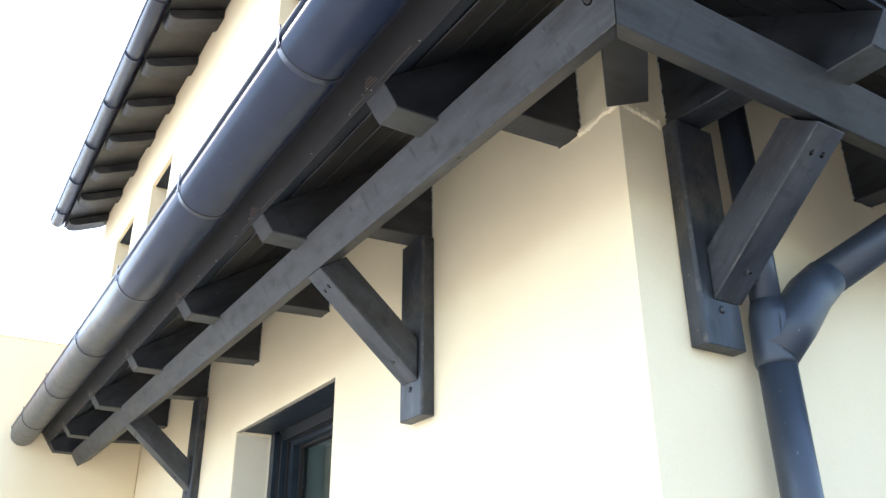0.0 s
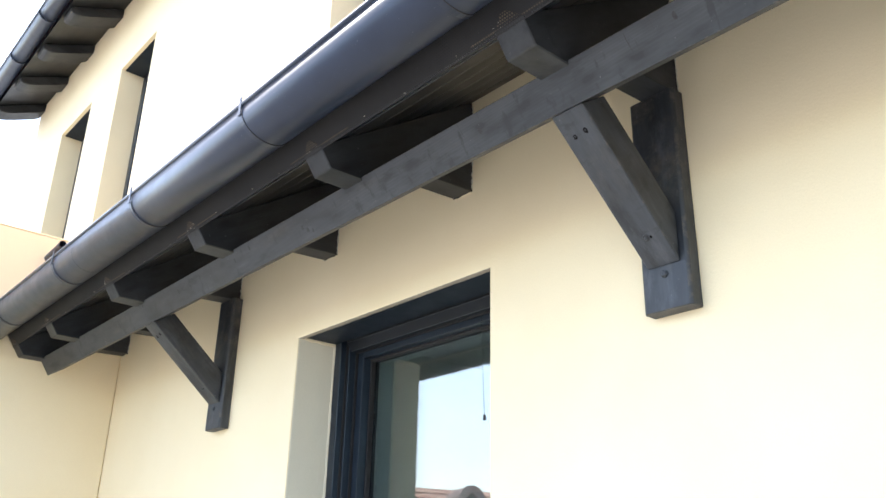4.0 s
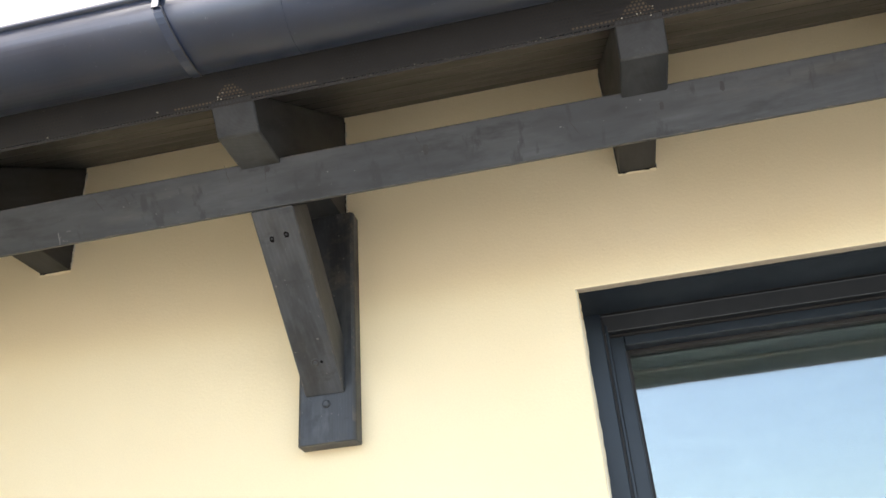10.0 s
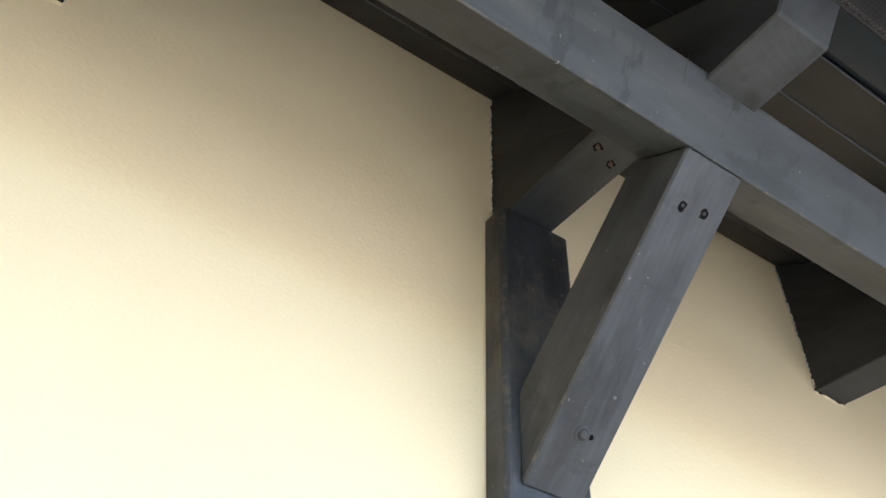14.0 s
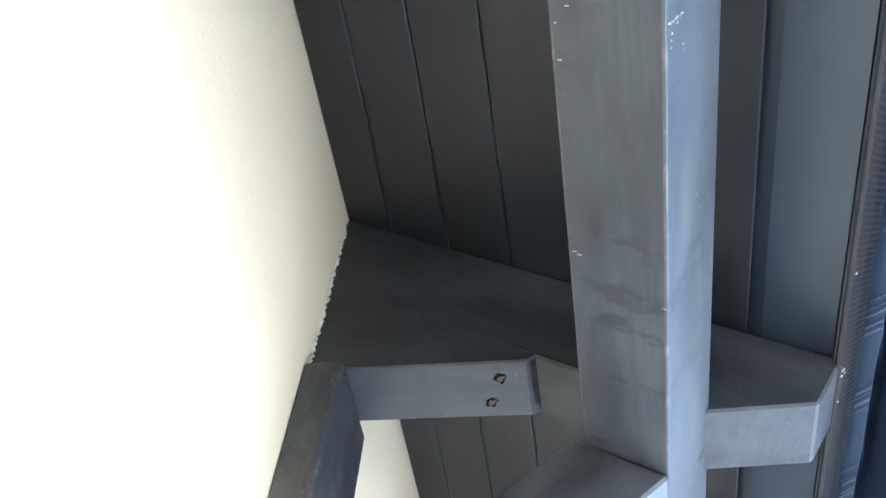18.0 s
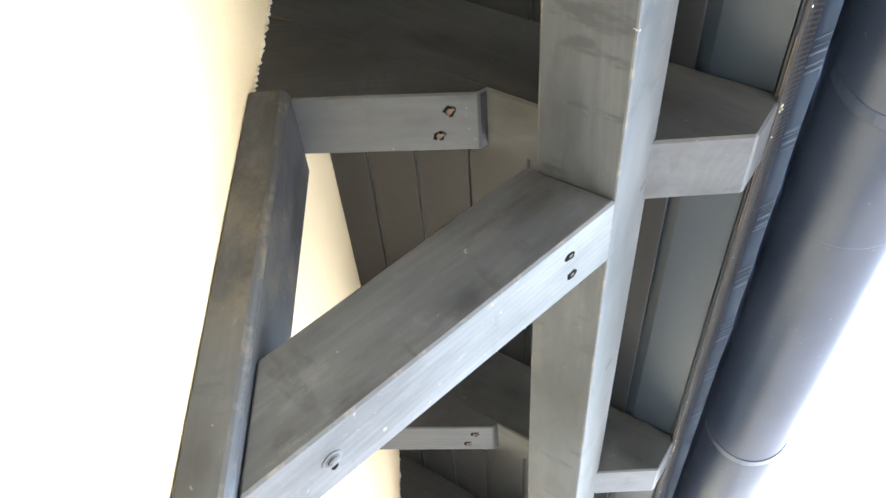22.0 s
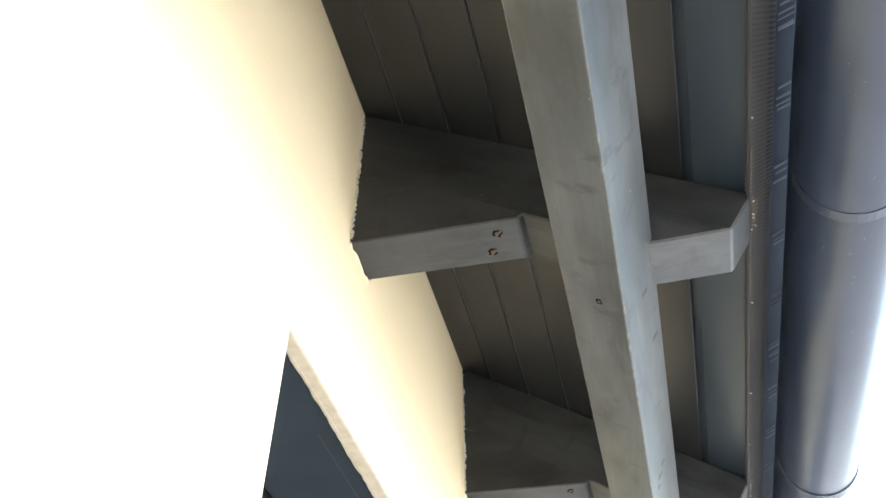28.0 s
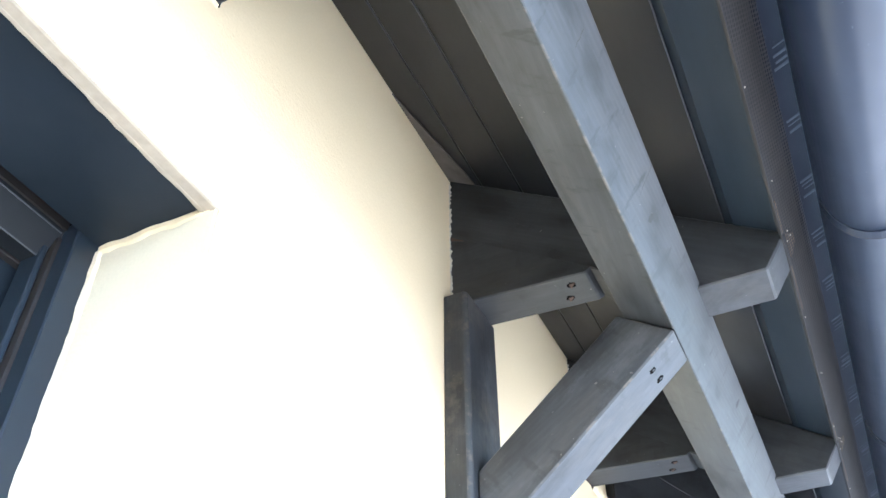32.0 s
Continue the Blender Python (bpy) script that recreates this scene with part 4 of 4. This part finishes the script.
def corner_collar():
    """Ragged render edge under the hip rafter, and the bolt at the mitre of the beams."""
    c = put("plaster_collar", ragged_bead((CORNER_X - 0.16, -0.002, 2.758), (CORNER_X - 0.001, -0.002, 2.774), (0, -1, 0), (0, 0, -0.020), 0.009, 61, 0.006), WALL)
    part("plaster_lump", ragged_bead((CORNER_X + 0.002, 0.001, 2.774), (CORNER_X + 0.002, 0.150, 2.748), (1, 0, 0), (0, 0, -0.020), 0.009, 62, 0.006), WALL, c)
    tagged(c, "ragged cream plaster collar under the corner rafter", "plaster collar", kind="structure")
    n = Vector((0, -_in[0], -_in[1]))
    at = Vector((CORNER_X - BEAM_LOW[0] - 0.030, BEAM_LOW[0] + _up[0] * BEAM_H * 0.70, BEAM_LOW[1] + _up[1] * BEAM_H * 0.70))
    part("bolt", screw_head(at, n, 0.0125, 0.001, 18), HOLE, beam, "dark bolt in a paint-smeared washer")
    part("bolt", screw_head(at + n * 0.0010, n, 0.0090, 0.002, 6), GASKET, beam)
    return c


corner_collar()


# perforated strip along the eaves
def perforated(x0, x1, y0, z0, y1, z1, pitch=0.0056, hole=0.0019):
    verts, faces = [], []
    rows = int(round(math.hypot(y1 - y0, z1 - z0) / (pitch * 0.87)))
    cols = int((x1 - x0) / pitch)
    n = 6
    for r in range(rows):
        for c in range(cols):
            xa, xb = x0 + c * pitch, x0 + (c + 1) * pitch
            ta, tb = r / rows, (r + 1) / rows
            off = pitch / 2 if r % 2 else 0.0
            b = len(verts)
            xa, xb = xa + off, xb + off
            for x, t in ((xa, ta), (xb, ta), (xb, tb), (xa, tb)):
                verts.append((x, y0 + (y1 - y0) * t, z0 + (z1 - z0) * t))
            cx, ct = (xa + xb) / 2, (ta + tb) / 2
            ht = hole / math.hypot(y1 - y0, z1 - z0)
            for k in range(8):
                a = 2 * math.pi * (k + 0.5) / 8 - math.pi * 0.75 - math.pi / 8
                t = ct + ht * math.sin(a)
                verts.append((cx + hole * math.cos(a), y0 + (y1 - y0) * t, z0 + (z1 - z0) * t))
            for s in range(4):
                i0, i1, i2 = b + 4 + 2 * s, b + 4 + (2 * s + 1) % 8, b + 4 + (2 * s + 2) % 8
                faces.append((b + s, b + (s + 1) % 4, i2, i1, i0))
    me = bpy.data.meshes.new("vent_strip")
    me.from_pydata(verts, [], faces)
    me.materials.append(STRIP)
    return me


STRIP_A, STRIP_B = (-0.6275, 2.688), (-0.677, 2.757)      # in the plane of the rafter ends
_d = Vector((0, STRIP_B[0] - STRIP_A[0], STRIP_B[1] - STRIP_A[1])).normalized()
_n = Vector((0, -_d.z, _d.y))                             # out of the strip, away from the roof


def on_strip(x, s, out=0.0):
    return Vector((x, STRIP_A[0], STRIP_A[1])) + _d * s + _n * out


def strip_slab(x0, x1, s0, s1, out0, out1, narrow=0.0):
    """A flat piece lying behind or before the strip, its upper side narrower by that much at each end."""
    bm = bmesh.new()
    rings = [[bm.verts.new(on_strip(x, s_, o)) for x, s_ in ((x0, s0), (x1, s0), (x1 - narrow, s1), (x0 + narrow, s1))] for o in (out0, out1)]
    bm.faces.new(rings[0])
    bm.faces.new(rings[1][::-1])
    for k in range(4):
        bm.faces.new((rings[0][k], rings[1][k], rings[1][(k + 1) % 4], rings[0][(k + 1) % 4]))
    return bm


STRIP_END = CORNER_X + 0.62
strip = new("vent_strip", perforated(FAR_X + 0.004, STRIP_END, *STRIP_A, *STRIP_B, 0.0080, 0.0027))
tagged(strip, "perforated dark metal strip between canopy boards and gutter", "vent strip")
edge = part("folded_edge", strip_slab(FAR_X + 0.004, STRIP_END, -0.0030, -0.0002, -0.0030, 0.0008), STRIP, strip, "folded bottom edge of the strip")
random.seed(4)
spots = []
for rx in RAFTERS:
    spots += [(rx + random.uniform(-0.045, 0.040), random.uniform(0.006, 0.026)) for k in range(random.choice((3, 4, 5)))]
    spots += [(rx + 0.02 + d + random.uniform(-0.04, 0.04), random.choice((0.004, 0.006, 0.012))) for d in (0.22, 0.41, 0.62)]
# pale dots painted where daylight shines through the strip's holes
for k, (sx, s_) in enumerate(spots):
    part("rivet", screw_head(on_strip(sx, s_), _n, random.uniform(0.0009, 0.0016), 0.0008, 8), MORTAR, strip, "small pale dot for light through a hole" if k == 0 else "")

# black sheet added behind the strip so that its holes stay dark
backing = put("eaves_felt", strip_slab(FAR_X + 0.003, STRIP_END, 0.004, 0.088, -0.009, -0.007), DARK)
tagged(backing, "black sheet added behind the perforated strip to keep its holes dark", "roofing felt", kind="structure")

# unstained wood showing through the holes: the ends of the rafters and the edge of the boards
for k, rx in enumerate(RAFTERS):
    part("raw_rafter_end", strip_slab(rx - 0.034, rx + 0.034, 0.018, 0.040, -0.006, -0.003, 0.024), RAW, backing, "unstained end of a rafter behind the strip" if k == 0 else "")
for k, rx in enumerate(RAFTERS[:-1]):
    part("raw_board_edge", strip_slab(rx - 0.13, rx + 0.19, 0.0085, 0.0125, -0.006, -0.003), RAW, backing, "unstained edge of the boarding behind the strip" if k == 0 else "")

# navy plastic apron between strip and gutter, stiffened by groups of ribs
AP_A, AP_B = (-0.664, 2.7545), (-0.752, 2.800)
apron = put("eaves_apron", prism([AP_A, AP_B, (AP_B[0], AP_B[1] + 0.003), (AP_A[0], AP_A[1] + 0.003)], 0, FAR_X + 0.004, STRIP_END), COMB)
tagged(apron, "navy plastic apron leading from the eaves into the gutter", "eaves apron")
_fall = (AP_B[1] - AP_A[1]) / (AP_A[0] - AP_B[0])
random.seed(9)
gx = FAR_X + 0.06
while gx < CORNER_X + 0.5:
    for k in range(random.choice((3, 4, 5))):
        x = gx + 0.013 * k + random.uniform(-0.004, 0.004)
        y0, y1 = -0.681 - random.uniform(0, 0.006), -0.738 - random.uniform(0, 0.010)
        wide, lean = random.uniform(0.0018, 0.0055), random.uniform(-0.003, 0.006)
        bm = bmesh.new()
        rows = []
        for t in (0.0, 0.25, 0.5, 0.75, 1.0):
            y, u, w = y0 + (y1 - y0) * t, x + lean * t * t, wide * (0.6 + 0.4 * t)
            z = AP_A[1] - 0.0004 + (AP_A[0] - y) * _fall
            d = 0.0004 + 0.0012 * t
            rows.append([bm.verts.new(q) for q in ((u - w, y, z), (u - w * 0.5, y, z - d * 0.8), (u, y, z - d), (u + w * 0.5, y, z - d * 0.8), (u + w, y, z))])
        for p0, p1 in zip(rows, rows[1:]):
            for q in range(4):
                bm.faces.new((p0[q], p0[q + 1], p1[q + 1], p1[q]))
        part("rib", bm, RIB, apron, "pale rib" if k == 0 else "", smooth=True)
    gx += 0.149

# clay tiles along the canopy edge
tiles = thing("canopy_tiles", "row of clay barrel tiles laid over the canopy edge", "roof tiles", kind="structure")
tile_mesh = None
for k in range(27):
    tx = FAR_X + 0.12 + k * 0.2
    if tile_mesh is None:
        bm = bmesh.new()
        rings = []
        for end in (0.0, 1.0):
            y = -0.02 - 0.71 * end
            z = SOFFIT_WALL + SLOPE * y + 0.205
            ring = []
            for r in (0.094, 0.080):
                for j in range(9):
                    a = math.pi * j / 8
                    ring.append(bm.verts.new((math.cos(a) * r, y, z + math.sin(a) * r * 0.75)))
            rings.append(ring)
        for q in range(8):
            bm.faces.new((rings[0][q], rings[0][q + 1], rings[1][q + 1], rings[1][q]))
            bm.faces.new((rings[0][q + 9], rings[1][q + 9], rings[1][q + 10], rings[0][q + 10]))
            bm.faces.new((rings[1][q], rings[1][q + 1], rings[1][q + 10], rings[1][q + 9]))
        ob = part("tile", bm, CLAY, tiles)
        tile_mesh = ob.data
    else:
        ob = new("tile", tile_mesh)
        ob.parent = tiles
    ob.location = (tx, 0, 0)

# ---- rainwater pipe on the side wall ----
pipe = thing("downpipe", "dark blue-grey metal downpipe with a slanting branch", "downpipe")
PX, PY = CORNER_X + 0.076, 0.368
part("pipe_lower", tube([(PX, PY + 0.012, 0.0), (PX, PY + 0.006, 1.7), (PX, PY, 2.12)], 0.047, 28), PIPE, pipe, smooth=True)
part("branch_body", tube([(PX, PY, 2.075), (PX, PY, 2.085), (PX, PY, 2.12), (PX, PY, 2.20), (PX, PY, 2.245)], [0.049, 0.052, 0.052, 0.050, 0.040], 28), PIPE, pipe, "branch socket", smooth=True)
part("branch_arm", tube([(PX + 0.006, PY - 0.005, 2.100), (PX + 0.022, PY + 0.055, 2.185), (PX + 0.040, PY + 0.125, 2.275), (PX + 0.058, PY + 0.185, 2.330)], [0.052, 0.062, 0.060, 0.055], 28), PIPE, pipe, smooth=True)
part("pipe_arm", tube([(PX + 0.050, PY + 0.165, 2.315), (PX + 0.30, PY + 0.78, 2.745)], 0.053, 28), PIPE, pipe, smooth=True)
part("seam", tube([(PX + 0.0525 * math.cos(q), PY - 0.0525 * math.sin(q), 2.10 + 0.10 * s + 0.012 * math.sin(6 * s)) for s in (0, 0.25, 0.5, 0.75, 1.0) for q in (0.55 - 0.15 * s,)], 0.0012, 6), PIPE, pipe)
part("pipe_upper", tube([(PX, PY, 2.24), (PX, PY, 2.38), (PX - 0.02, PY + 0.02, 3.05)], 0.039, 24), PIPE, pipe, smooth=True)
part("pipe_clip", tube([(PX, PY + 0.006, 1.50), (PX, PY + 0.006, 1.53)], 0.052, 28), PIPE, pipe)

# ---- upper eaves ----
EAVE_Z, EAVE_TIP = 6.05, -0.43
def eave_z(y):
    return EAVE_Z + 0.16 + 0.45 * y
upper = thing("upper_eaves", "dark boarded eaves of the upper roof", "eaves", kind="structure")
part("boards", prism([(0.0, eave_z(0)), (EAVE_TIP - 0.02, eave_z(EAVE_TIP - 0.02)), (EAVE_TIP - 0.02, eave_z(EAVE_TIP) + 0.05), (0.0, eave_z(0) + 0.09)], 0, UPPER_END - 0.12, CORNER_X + 0.3), BOARD, upper)
part("roof_slope", prism([(3.2, eave_z(3.2) + 0.10), (EAVE_TIP - 0.06, eave_z(EAVE_TIP) + 0.06), (EAVE_TIP - 0.06, eave_z(EAVE_TIP) + 0.13), (3.2, eave_z(3.2) + 0.2)], 0, UPPER_END - 0.15, CORNER_X + 0.3), CLAY, upper)
part("roof_slope", prism([(3.2, eave_z(3.2) + 0.10), (6.9, eave_z(-0.5) + 0.06), (6.9, eave_z(-0.5) + 0.13), (3.2, eave_z(3.2) + 0.2)], 0, UPPER_END - 0.15, CORNER_X + 0.3), CLAY, upper)
ux = UPPER_END + 0.06
while ux < CORNER_X:
    r = thing("upper_rafter", "dark stained rafter of the upper eaves", "rafter", "upper eaves rafters")
    prof = [(0.0, eave_z(0) - 0.001), (0.0, eave_z(0) - 0.09), (-0.05, eave_z(-0.05) - 0.10), *((EAVE_TIP + 0.13 - 0.13 * math.sin(q), eave_z(EAVE_TIP + 0.13 - 0.13 * math.sin(q)) - 0.03 - 0.07 * math.cos(q)) for q in (0.0, 0.4, 0.8, 1.2, 1.5708)), (EAVE_TIP, eave_z(EAVE_TIP) - 0.001)]
    part("rafter_body", prism(prof, 0, ux - 0.10, ux + 0.10, 0.006), TIMBER_Y, r)
    ux += 0.72
for ga, gb in ((UPPER_END, UPPER_END + WALL_T), (CORNER_X - WALL_T, CORNER_X)):
    gable = put("gable_wall", prism([(0.0, UPPER_TOP + 0.001), (SIDE_END + WALL_T, UPPER_TOP + 0.001), (3.2, eave_z(3.2) + 0.095)], 0, ga, gb), WALL)
    tagged(gable, "cream rendered gable under the main roof", "wall", kind="structure")
ug = thing("upper_gutter", "anthracite half-round gutter along the upper eaves", "gutter")
UGY, UGZ, UGR = EAVE_TIP - 0.10, EAVE_Z + 0.02, 0.075
prof = [(UGY + math.cos(math.pi * i / 16) * UGR, UGZ - math.sin(math.pi * i / 16) * UGR) for i in range(17)]
inner = [(UGY + math.cos(math.pi * i / 16) * (UGR - 0.004), UGZ - math.sin(math.pi * i / 16) * (UGR - 0.004)) for i in range(16, -1, -1)]
part("trough", prism(prof + inner, 0, UPPER_END - 0.1, CORNER_X + 0.3), METAL, ug, smooth=True)
part("bead", tube([(UPPER_END - 0.1, UGY - UGR, UGZ), (CORNER_X + 0.3, UGY - UGR, UGZ)], 0.011, 10), METAL, ug, smooth=True)
part("end_cap", prism(prof, 0, UPPER_END - 0.104, UPPER_END - 0.1005), METAL, ug)
for k in range(10):
    gx = UPPER_END + 0.3 + k * 0.85
    pts = [(gx, UGY + math.cos(math.pi * i / 12) * (UGR + 0.004), UGZ - math.sin(math.pi * i / 12) * (UGR + 0.004)) for i in range(13)]
    part("gutter_strap", tube(pts, 0.006, 6), METAL, ug)

# ---- upper windows ----
for n, (xa, xb, za, zb) in enumerate(UPPER_WINDOWS):
    uw = thing("window_%d" % (n + 2), "tall anthracite framed upper window in a pale reveal", "window", kind="structure")
    frame_ring("window_frame", xa + 0.001, xb - 0.001, za, zb - 0.001, 0.07, 0.19, 0.26, FRAME, uw)
    frame_ring("window_sash", xa + 0.072, xb - 0.072, za + 0.071, zb - 0.072, 0.05, 0.20, 0.255, FRAME, uw)
    part("pane", box(xa + 0.115, xb - 0.115, 0.228, 0.232, za + 0.115, zb - 0.115), GLASS, uw)
    part("backing", box(xa - 0.1, xb + 0.1, 0.50, 0.52, za - 0.1, zb + 0.1), ROOM, uw, "dim room behind the pane")
    lp = put("lintel_panel", box(xa + 0.004, xb - 0.004, 0.03, 0.188, zb - 0.010, zb - 0.001), SHUTTER)
    tagged(lp, "dark panel lining the upper window head", "trim", kind="structure")

# ---- parapet coping and spout ----
coping = put("parapet_coping", box(FAR_X - 0.25, FAR_X, -1.52, -0.004, PARAPET_Z + 0.001, PARAPET_Z + 0.012, 0.004), WALL)
tagged(coping, "thin cream coping on the terrace parapet", "coping", kind="structure")
spout = thing("drain_spout", "short grey drain pipe sticking out of the parapet", "drain pipe")
bm = tube([(FAR_X - 0.01, -0.54, 3.262), (FAR_X + 0.26, -0.54, 3.278)], 0.022, 16, None, False)
tube([(FAR_X - 0.01, -0.54, 3.262), (FAR_X + 0.26, -0.54, 3.278)], 0.018, 16, bm, False)
part("pipe", bm, METAL, spout)

# ---- room behind the window ----
bm = bmesh.new()
RX0, RX1, RY1 = WIN_L - 0.6, CORNER_X - WALL_T - 0.002, 5.0
box(RX0, RX1, RY1, RY1 + 0.05, 0.6, 2.7, 0, bm)
box(RX0 - 0.05, RX0, 0.46, RY1 + 0.05, 0.6, 2.7, 0, bm)
box(RX0 - 0.05, RX1, 0.46, RY1 + 0.05, 2.7, 2.75, 0, bm)
box(RX0 - 0.05, RX1, 0.46, RY1 + 0.05, 0.55, 0.6, 0, bm)
room = tagged(put("room_shell", bm, ROOM), "plain white room behind the window", "room", kind="structure")

# bead chain of the blind
chain = thing("blind_chain", "thin dark bead chain of a blind hanging before the glass", "blind chain")
CHX, CHY, CHZ = -1.80, 0.2665, 2.4105
cbm = bmesh.new()
for k in range(45):
    m = Matrix.Translation((CHX + 0.0004 * k, CHY, CHZ - 0.0085 * k))
    bmesh.ops.create_icosphere(cbm, subdivisions=1, radius=0.0025, matrix=m)
part("beads", cbm, GASKET, chain)
part("weight", tube([(CHX + 0.019, CHY, CHZ - 0.382), (CHX + 0.019, CHY, CHZ - 0.402)], [0.005, 0.006], 10), GASKET, chain, "small dark end weight")

# ---- buildings across the way ----
def gable_house(origin, turn, w, depth, eave, ridge, wall_m, board_m, roof_m, label, glazed=False):
    h = thing("house", label, "house")
    m = Matrix.Translation(origin) @ Matrix.Rotation(radians(turn), 4, "Z")
    body = prism([(-w, 0.0), (w, 0.0), (w, eave), (0.0, ridge), (-w, eave)], 1, -depth, 0.0)
    part("wall", moved(body, m), wall_m, h)
    g = (ridge - eave) / w
    ov = 0.35
    for s in (-1, 1):
        prof = [(0.0, ridge + 0.03), (s * (w + ov), eave - g * ov + 0.03), (s * (w + ov), eave - g * ov + 0.21), (0.0, ridge + 0.21)]
        part("roof", moved(prism(prof, 1, -depth - 0.2, 0.30), m), roof_m, h)
        prof = [(0.0, ridge - 0.14), (s * (w + ov), eave - g * ov - 0.14), (s * (w + ov), eave - g * ov + 0.12), (0.0, ridge + 0.12)]
        part("bargeboard", moved(prism(prof, 1, 0.302, 0.36), m), board_m, h, "pale timber bargeboard")
        n = 14
        for k in range(n):
            x = s * (w + ov) * (k + 0.5) / n
            z = ridge + 0.215 - g * abs(x)
            if roof_m is SLATE:
                part("tile_course", moved(box(x - 0.01, x + 0.01, -depth - 0.2, 0.30, z - 0.02, z + 0.014), m), roof_m, h)
    if glazed:
        for xa, xb in ((-1.2, -0.42), (-0.36, 0.36), (0.42, 1.2)):
            top = ridge - 0.6 - g * max(abs(xa), abs(xb)) * 0.9
            part("window_frame", moved(box(xa - 0.06, xb + 0.06, 0.002, 0.06, eave - 2.2, top + 0.06), m), FRAME, h)
            part("pane", moved(box(xa, xb, 0.062, 0.07, eave - 2.2, top), m), GLASS, h)
    else:
        for xa in (-1.6, 0.7):
            part("window_frame", moved(box(xa, xa + 0.9, 0.002, 0.05, eave - 1.9, eave - 0.6), m), FRAME, h)
        for yy in (-2.0, -3.6, -5.4):
            part("window_frame", moved(box(w + 0.002, w + 0.05, yy - 0.9, yy, eave - 1.5, eave - 0.5), m), FRAME, h)
    return h


gable_house((-14.9, -24.9, 0.0), 8.0, 2.75, 4.6, 5.35, 7.35, WHITE, PINE, SLATE, "white rendered house with a slate roof and pale bargeboards")
gable_house((-14.9 + 4.85 * math.sin(radians(8)), -24.9 - 4.85 * math.cos(radians(8)), 0.0), 8.0, 2.7, 4.2, 5.35, 6.45, WHITE, PINE, SLATE, "lower rear wing of the white house under slates")
gable_house((-14.2, -22.0, 0.0), 8.0, 2.3, 4.0, 4.0, 5.75, WHITE, PINE, SLATE, "glazed gable front of the white house under slates", True)

shed = thing("outbuilding", "low white outbuilding under a clay tiled roof", "outbuilding")
sm = Matrix.Translation((-13.5, -7.6, 0.0)) @ Matrix.Rotation(radians(20), 4, "Z")
part("wall", moved(prism([(-1.7, 0.0), (1.7, 0.0), (1.7, 2.5), (0.0, 3.22), (-1.7, 2.5)], 1, -2.6, 0.0), sm), WHITE, shed)
for s in (-1, 1):
    for k in range(7):
        u0, u1 = 0.3 * k, 0.3 * k + 0.34
        z0, z1 = 3.30 - 0.42 * u0, 3.30 - 0.42 * u1
        part("tile_course", moved(prism([(s * u0, z0), (s * u1, z1 + 0.03), (s * u1, z1 + 0.075), (s * u0, z0 + 0.05)], 1, -2.9, 0.35), sm), CLAY, shed)
stack = thing("chimney", "pink brick chimney with a barrel-shaped top", "chimney")
sm = Matrix.Translation((-10.30, -7.25, 0.0)) @ Matrix.Rotation(radians(112), 4, "Z")
part("shaft", moved(box(-0.18, 0.18, -0.35, 0.35, 0.0, 2.72), sm), BRICK, stack)
n = 18
for k in range(n):
    a, b_ = math.pi * (k + 0.04) / n, math.pi * (k + 0.96) / n
    for y0, y1 in ((-0.36, -0.19), (-0.18, -0.01), (0.0, 0.17), (0.18, 0.35)):
        ring = [(0.24 * math.cos(a), 2.74 + 0.30 * math.sin(a)), (0.24 * math.cos(b_), 2.74 + 0.30 * math.sin(b_)), (0.12 * math.cos(b_), 2.74 + 0.17 * math.sin(b_)), (0.12 * math.cos(a), 2.74 + 0.17 * math.sin(a))]
        part("brick", moved(prism(ring, 1, y0, y1), sm), BRICK, stack)
